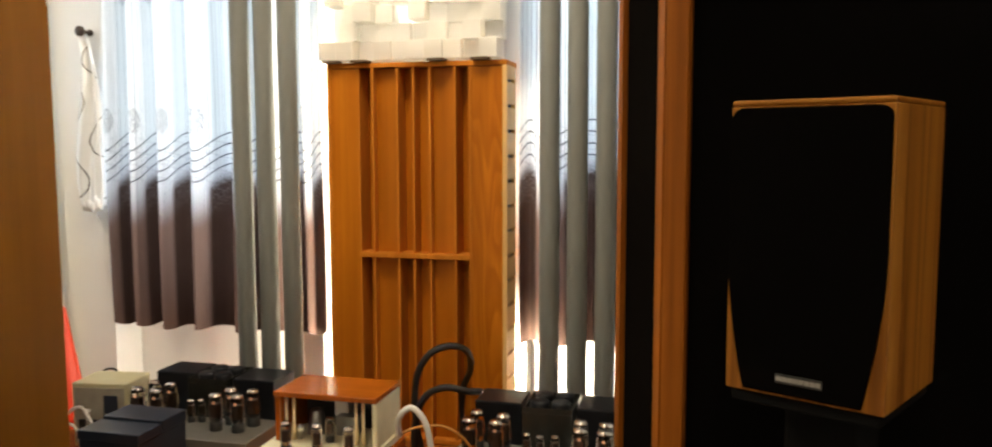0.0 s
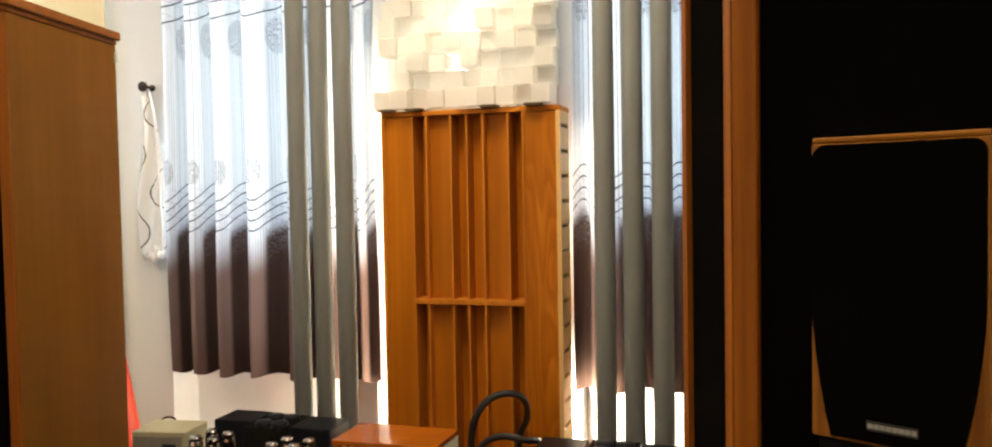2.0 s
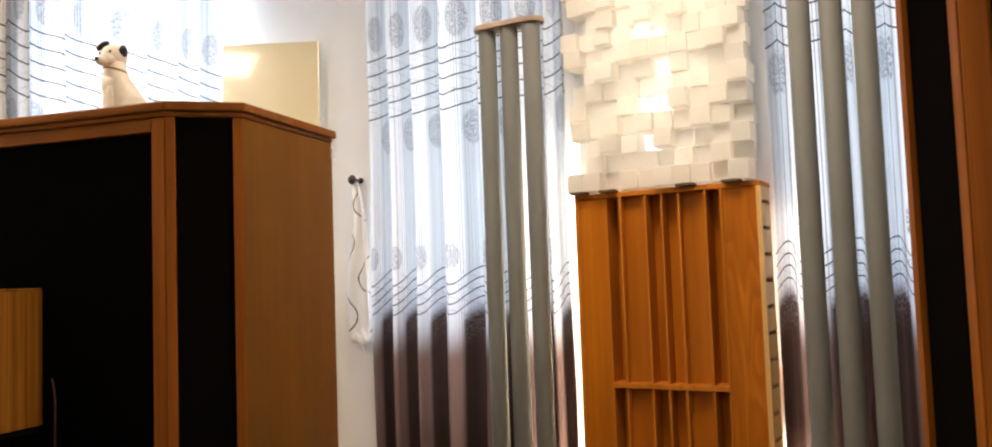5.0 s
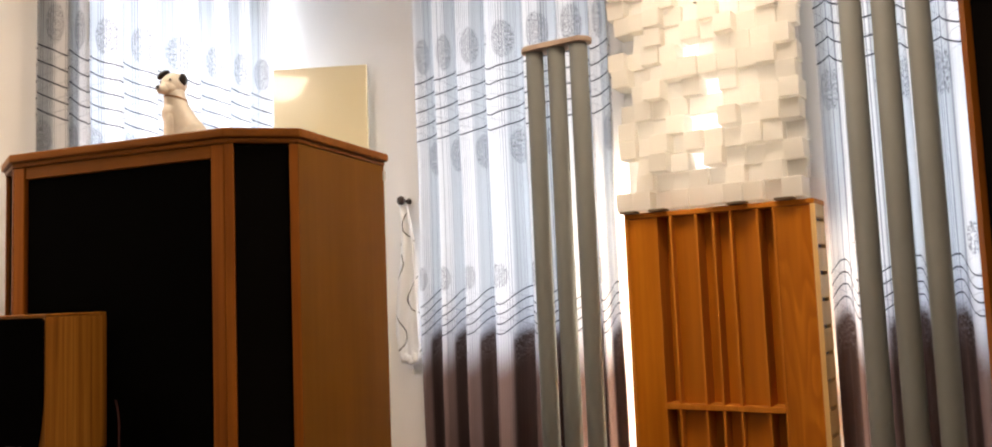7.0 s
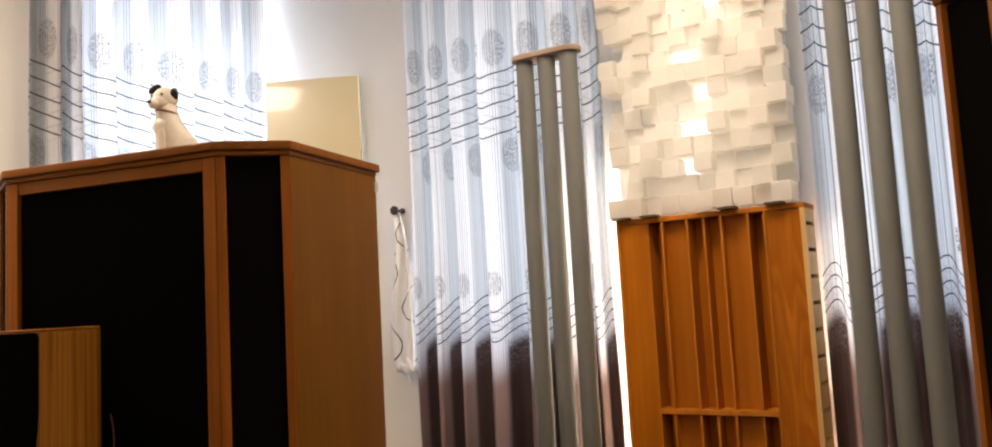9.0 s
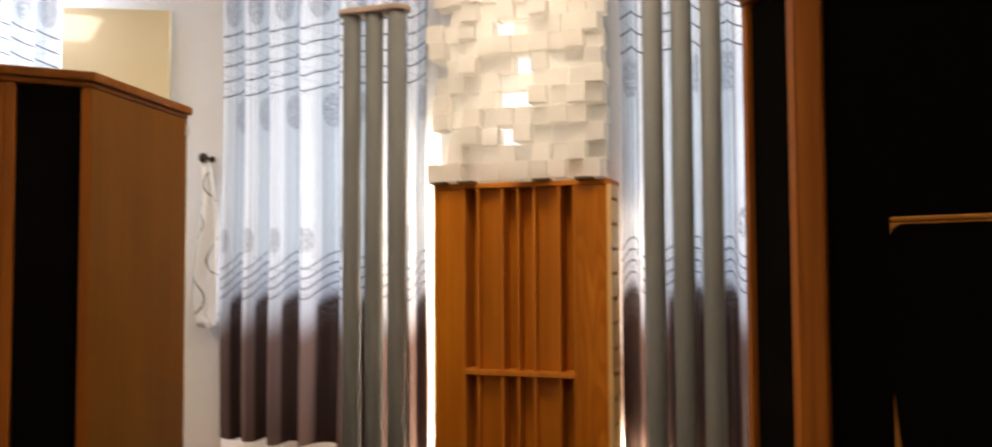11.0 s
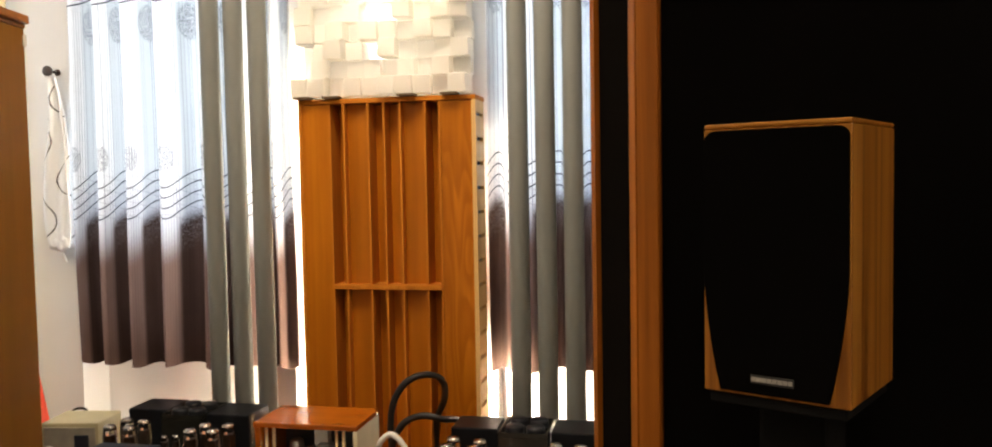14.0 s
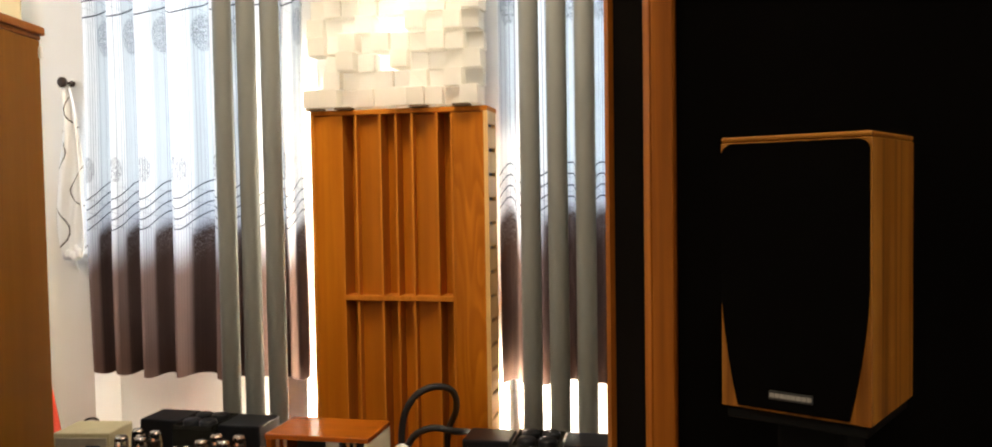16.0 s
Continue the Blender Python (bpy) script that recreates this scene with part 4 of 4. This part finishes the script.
def orange_amp(m):
    """Low chassis with a lacquered hood on wooden cheeks over the valves."""
    a = thing("hooded_amplifier", m, "valve amplifier with an orange lacquered wooden hood and metal side", "amplifier", "valve amplifiers")
    part("plinth", box(-0.16, 0.145, -0.20, 0.085, 0.0, 0.255, 0.005), M_ORANGE_LACQ, a)
    part("top_plate", box(-0.150, 0.138, -0.195, 0.080, 0.2555, 0.275, 0.002), M_CHEEK, a)
    part("hood", box(-0.134, 0.134, -0.080, 0.080, 0.386, 0.400, 0.003), M_ORANGE_LACQ, a, "orange lacquered hood")
    part("cheek", box(-0.132, -0.118, -0.076, 0.076, 0.2755, 0.3855, 0.002), M_ORANGE_LACQ, a)
    part("metal_cheek", box(0.122, 0.134, -0.078, 0.078, 0.2755, 0.3855, 0.002), M_CHEEK, a, "brushed metal cheek")
    part("back_plate", box(-0.116, 0.120, 0.060, 0.072, 0.2755, 0.3855, 0.001), M_DARK, a)
    for x in (-0.124, -0.104, 0.060, 0.078):
        part("pillar", lathe([(0.006, 0.0), (0.006, 0.035), (0.0042, 0.037), (0.0042, 0.106)], 12, None, (x + 0.012, -0.055, 0.2755)), M_GOLD, a, "brass pillar", True)
    part("meter", box(-0.020, 0.018, 0.02, 0.045, 0.315, 0.360, 0.003), M_WHITE, a)
    part("output_transformer", lathe([(0.024, 0.0), (0.024, 0.01), (0.017, 0.058), (0.013, 0.062)], 20, None, (-0.058, 0.0, 0.2755)), M_STEEL, a, "tapered grey metal can", True)
    part("input_transformer", box(-0.004, 0.052, -0.01, 0.03, 0.2755, 0.325, 0.003), M_STEEL, a, "grey metal block")
    for x, y in ((-0.078, -0.05), (0.046, -0.05)):
        part("knob", lathe([(0.006, 0.0), (0.006, 0.02), (0.010, 0.026), (0.009, 0.036), (0.003, 0.040)], 14, None, (x, y, 0.2755)), M_CHROME, a, "chrome knob", True)
    valve(a, 0.0, -0.05, 0.2755, 0.062, 0.012, "small")
    for x, y in ((-0.07, -0.14), (0.01, -0.14), (0.09, -0.14)):
        valve(a, x, y, 0.2755, 0.075, 0.013, "small")


orange_amp(pose(-0.824, 2.01, 0.3805))


def power_box():
    p = thing("power_supply", pose(-1.869, 2.49, 0.3805, 0, 0, 8), "cream metal power supply with side vents and a cable", "power supply")
    part("case", box(-0.095, 0.095, -0.075, 0.075, 0.006, 0.219, 0.004), M_CREAMBOX, p)
    part("front_panel", box(-0.086, 0.086, -0.080, -0.0755, 0.02, 0.205, 0.002), M_PALEPANEL, p)
    part("front_meter", box(0.018, 0.066, -0.086, -0.0805, 0.122, 0.182, 0.003), M_BLUEBLACK, p, "dark meter window")
    part("front_recess", box(-0.072, 0.072, -0.083, -0.0805, 0.035, 0.100, 0.002), M_DARK, p)
    part("rear_lead", tube_along([(-0.085, 0.080, 0.205), (-0.075, 0.086, 0.219), (-0.055, 0.088, 0.223), (-0.035, 0.086, 0.219), (-0.028, 0.082, 0.205)], 0.004, 8), M_WIRE, p, "short black lead", True)
    for r in (0.10, 0.145):
        for i in range(7):
            part("vent_slot", box(0.0952, 0.0962, -0.05 + 0.014 * i, -0.043 + 0.014 * i, r, r + 0.028), M_DARK, p)
    for x in (-0.07, 0.07):
        for y in (-0.055, 0.055):
            part("foot", lathe([(0.011, 0), (0.012, 0.0055)], 12, None, (x, y, 0)), M_DARK, p)
    part("cable", tube_along([(-0.03, -0.09, 0.13), (-0.02, -0.125, 0.14), (0.01, -0.14, 0.10), (0.0, -0.13, 0.04), (-0.04, -0.12, 0.008), (-0.09, -0.12, 0.007)], 0.006), M_WHITE, p, "white cable", True)


power_box()

# dark blue-black case in front of the amplifier
c = thing("equipment_case", pose(-1.515, 2.14, 0.3805), "blue-black metal equipment case with a flat lid", "case")
part("body", box(-0.10, 0.09, -0.105, 0.108, 0.0, 0.185, 0.003), M_BLUEBLACK, c)
part("lid", box(-0.103, 0.093, -0.003, 0.111, 0.1855, 0.2195, 0.003), M_BLUEBLACK, c)
part("front_lid", box(-0.103, 0.093, -0.108, -0.005, 0.1855, 0.2135, 0.003), M_BLUEBLACK, c)

# red cone behind the power supply
cone = thing("red_cone", pose(-2.170, 2.62, 0.3805), "red plastic cone standing by the wall", "cone")
part("cone", lathe([(0.074, 0.012), (0.072, 0.03), (0.012, 0.415), (0.006, 0.42)], 28), M_RED, cone, "", True)
part("foot", box(-0.082, 0.082, -0.082, 0.082, 0.0, 0.0118, 0.003), M_RED, cone)


def cable(name, points, radius, material, label):
    ob = part(name, tube_along(points, radius), material, None, "", True)
    return tagged(ob, label, "cable")


# thick black loops before the wooden diffuser
cable("black_cable", [(-0.765, 2.50, 0.392), (-0.792, 2.50, 0.50), (-0.800, 2.50, 0.61), (-0.786, 2.50, 0.69), (-0.752, 2.51, 0.742), (-0.710, 2.53, 0.762), (-0.672, 2.57, 0.752), (-0.660, 2.62, 0.715), (-0.675, 2.68, 0.65), (-0.710, 2.72, 0.58), (-0.726, 2.748, 0.50), (-0.726, 2.748, 0.41)], 0.0105, M_WIRE, "thick black cable looping into a well of the diffuser")
cable("black_cable", [(-0.795, 2.47, 0.388), (-0.792, 2.47, 0.50), (-0.780, 2.47, 0.575), (-0.745, 2.47, 0.630), (-0.690, 2.475, 0.652), (-0.630, 2.49, 0.640), (-0.605, 2.60, 0.60), (-0.600, 2.64, 0.50), (-0.605, 2.64, 0.391)], 0.0105, M_WIRE, "thick black cable bent into a loop on the table")
cable("white_hose", [(-0.675, 2.035, 0.66), (-0.660, 2.00, 0.715), (-0.632, 2.0, 0.742), (-0.605, 2.0, 0.726), (-0.585, 2.0, 0.68), (-0.570, 2.0, 0.55), (-0.570, 2.0, 0.388)], 0.0075, M_WHITE, "white plastic hose arching beside the hooded amplifier")
cable("orange_wire", [(-0.675, 2.06, 0.655), (-0.640, 2.09, 0.664), (-0.570, 2.12, 0.655), (-0.520, 2.17, 0.57), (-0.520, 2.19, 0.388)], 0.003, M_ORANGEWIRE, "thin orange wire running between the amplifiers")
cable("speaker_wire", [(-1.845, 1.300, 1.18), (-1.828, 1.296, 1.14), (-1.818, 1.290, 1.08), (-1.812, 1.285, 0.9), (-1.81, 1.28, 0.5), (-1.81, 1.27, 0.004)], 0.0022, M_REDWIRE, "thin dark red speaker wire hanging behind the small loudspeaker")
cable("white_cable", [(-1.99, 2.37, 0.388), (-1.965, 2.365, 0.47), (-1.925, 2.36, 0.520), (-1.885, 2.36, 0.535), (-1.862, 2.36, 0.500), (-1.875, 2.355, 0.43), (-1.90, 2.35, 0.387)], 0.005, M_WHITE, "white cable curling before the cream power supply")
cable("white_cable", [(-2.02, 2.34, 0.387), (-1.985, 2.345, 0.44), (-1.935, 2.345, 0.482), (-1.895, 2.345, 0.470), (-1.875, 2.34, 0.42), (-1.83, 2.33, 0.387)], 0.004, M_WHITE, "white cable curling before the cream power supply")
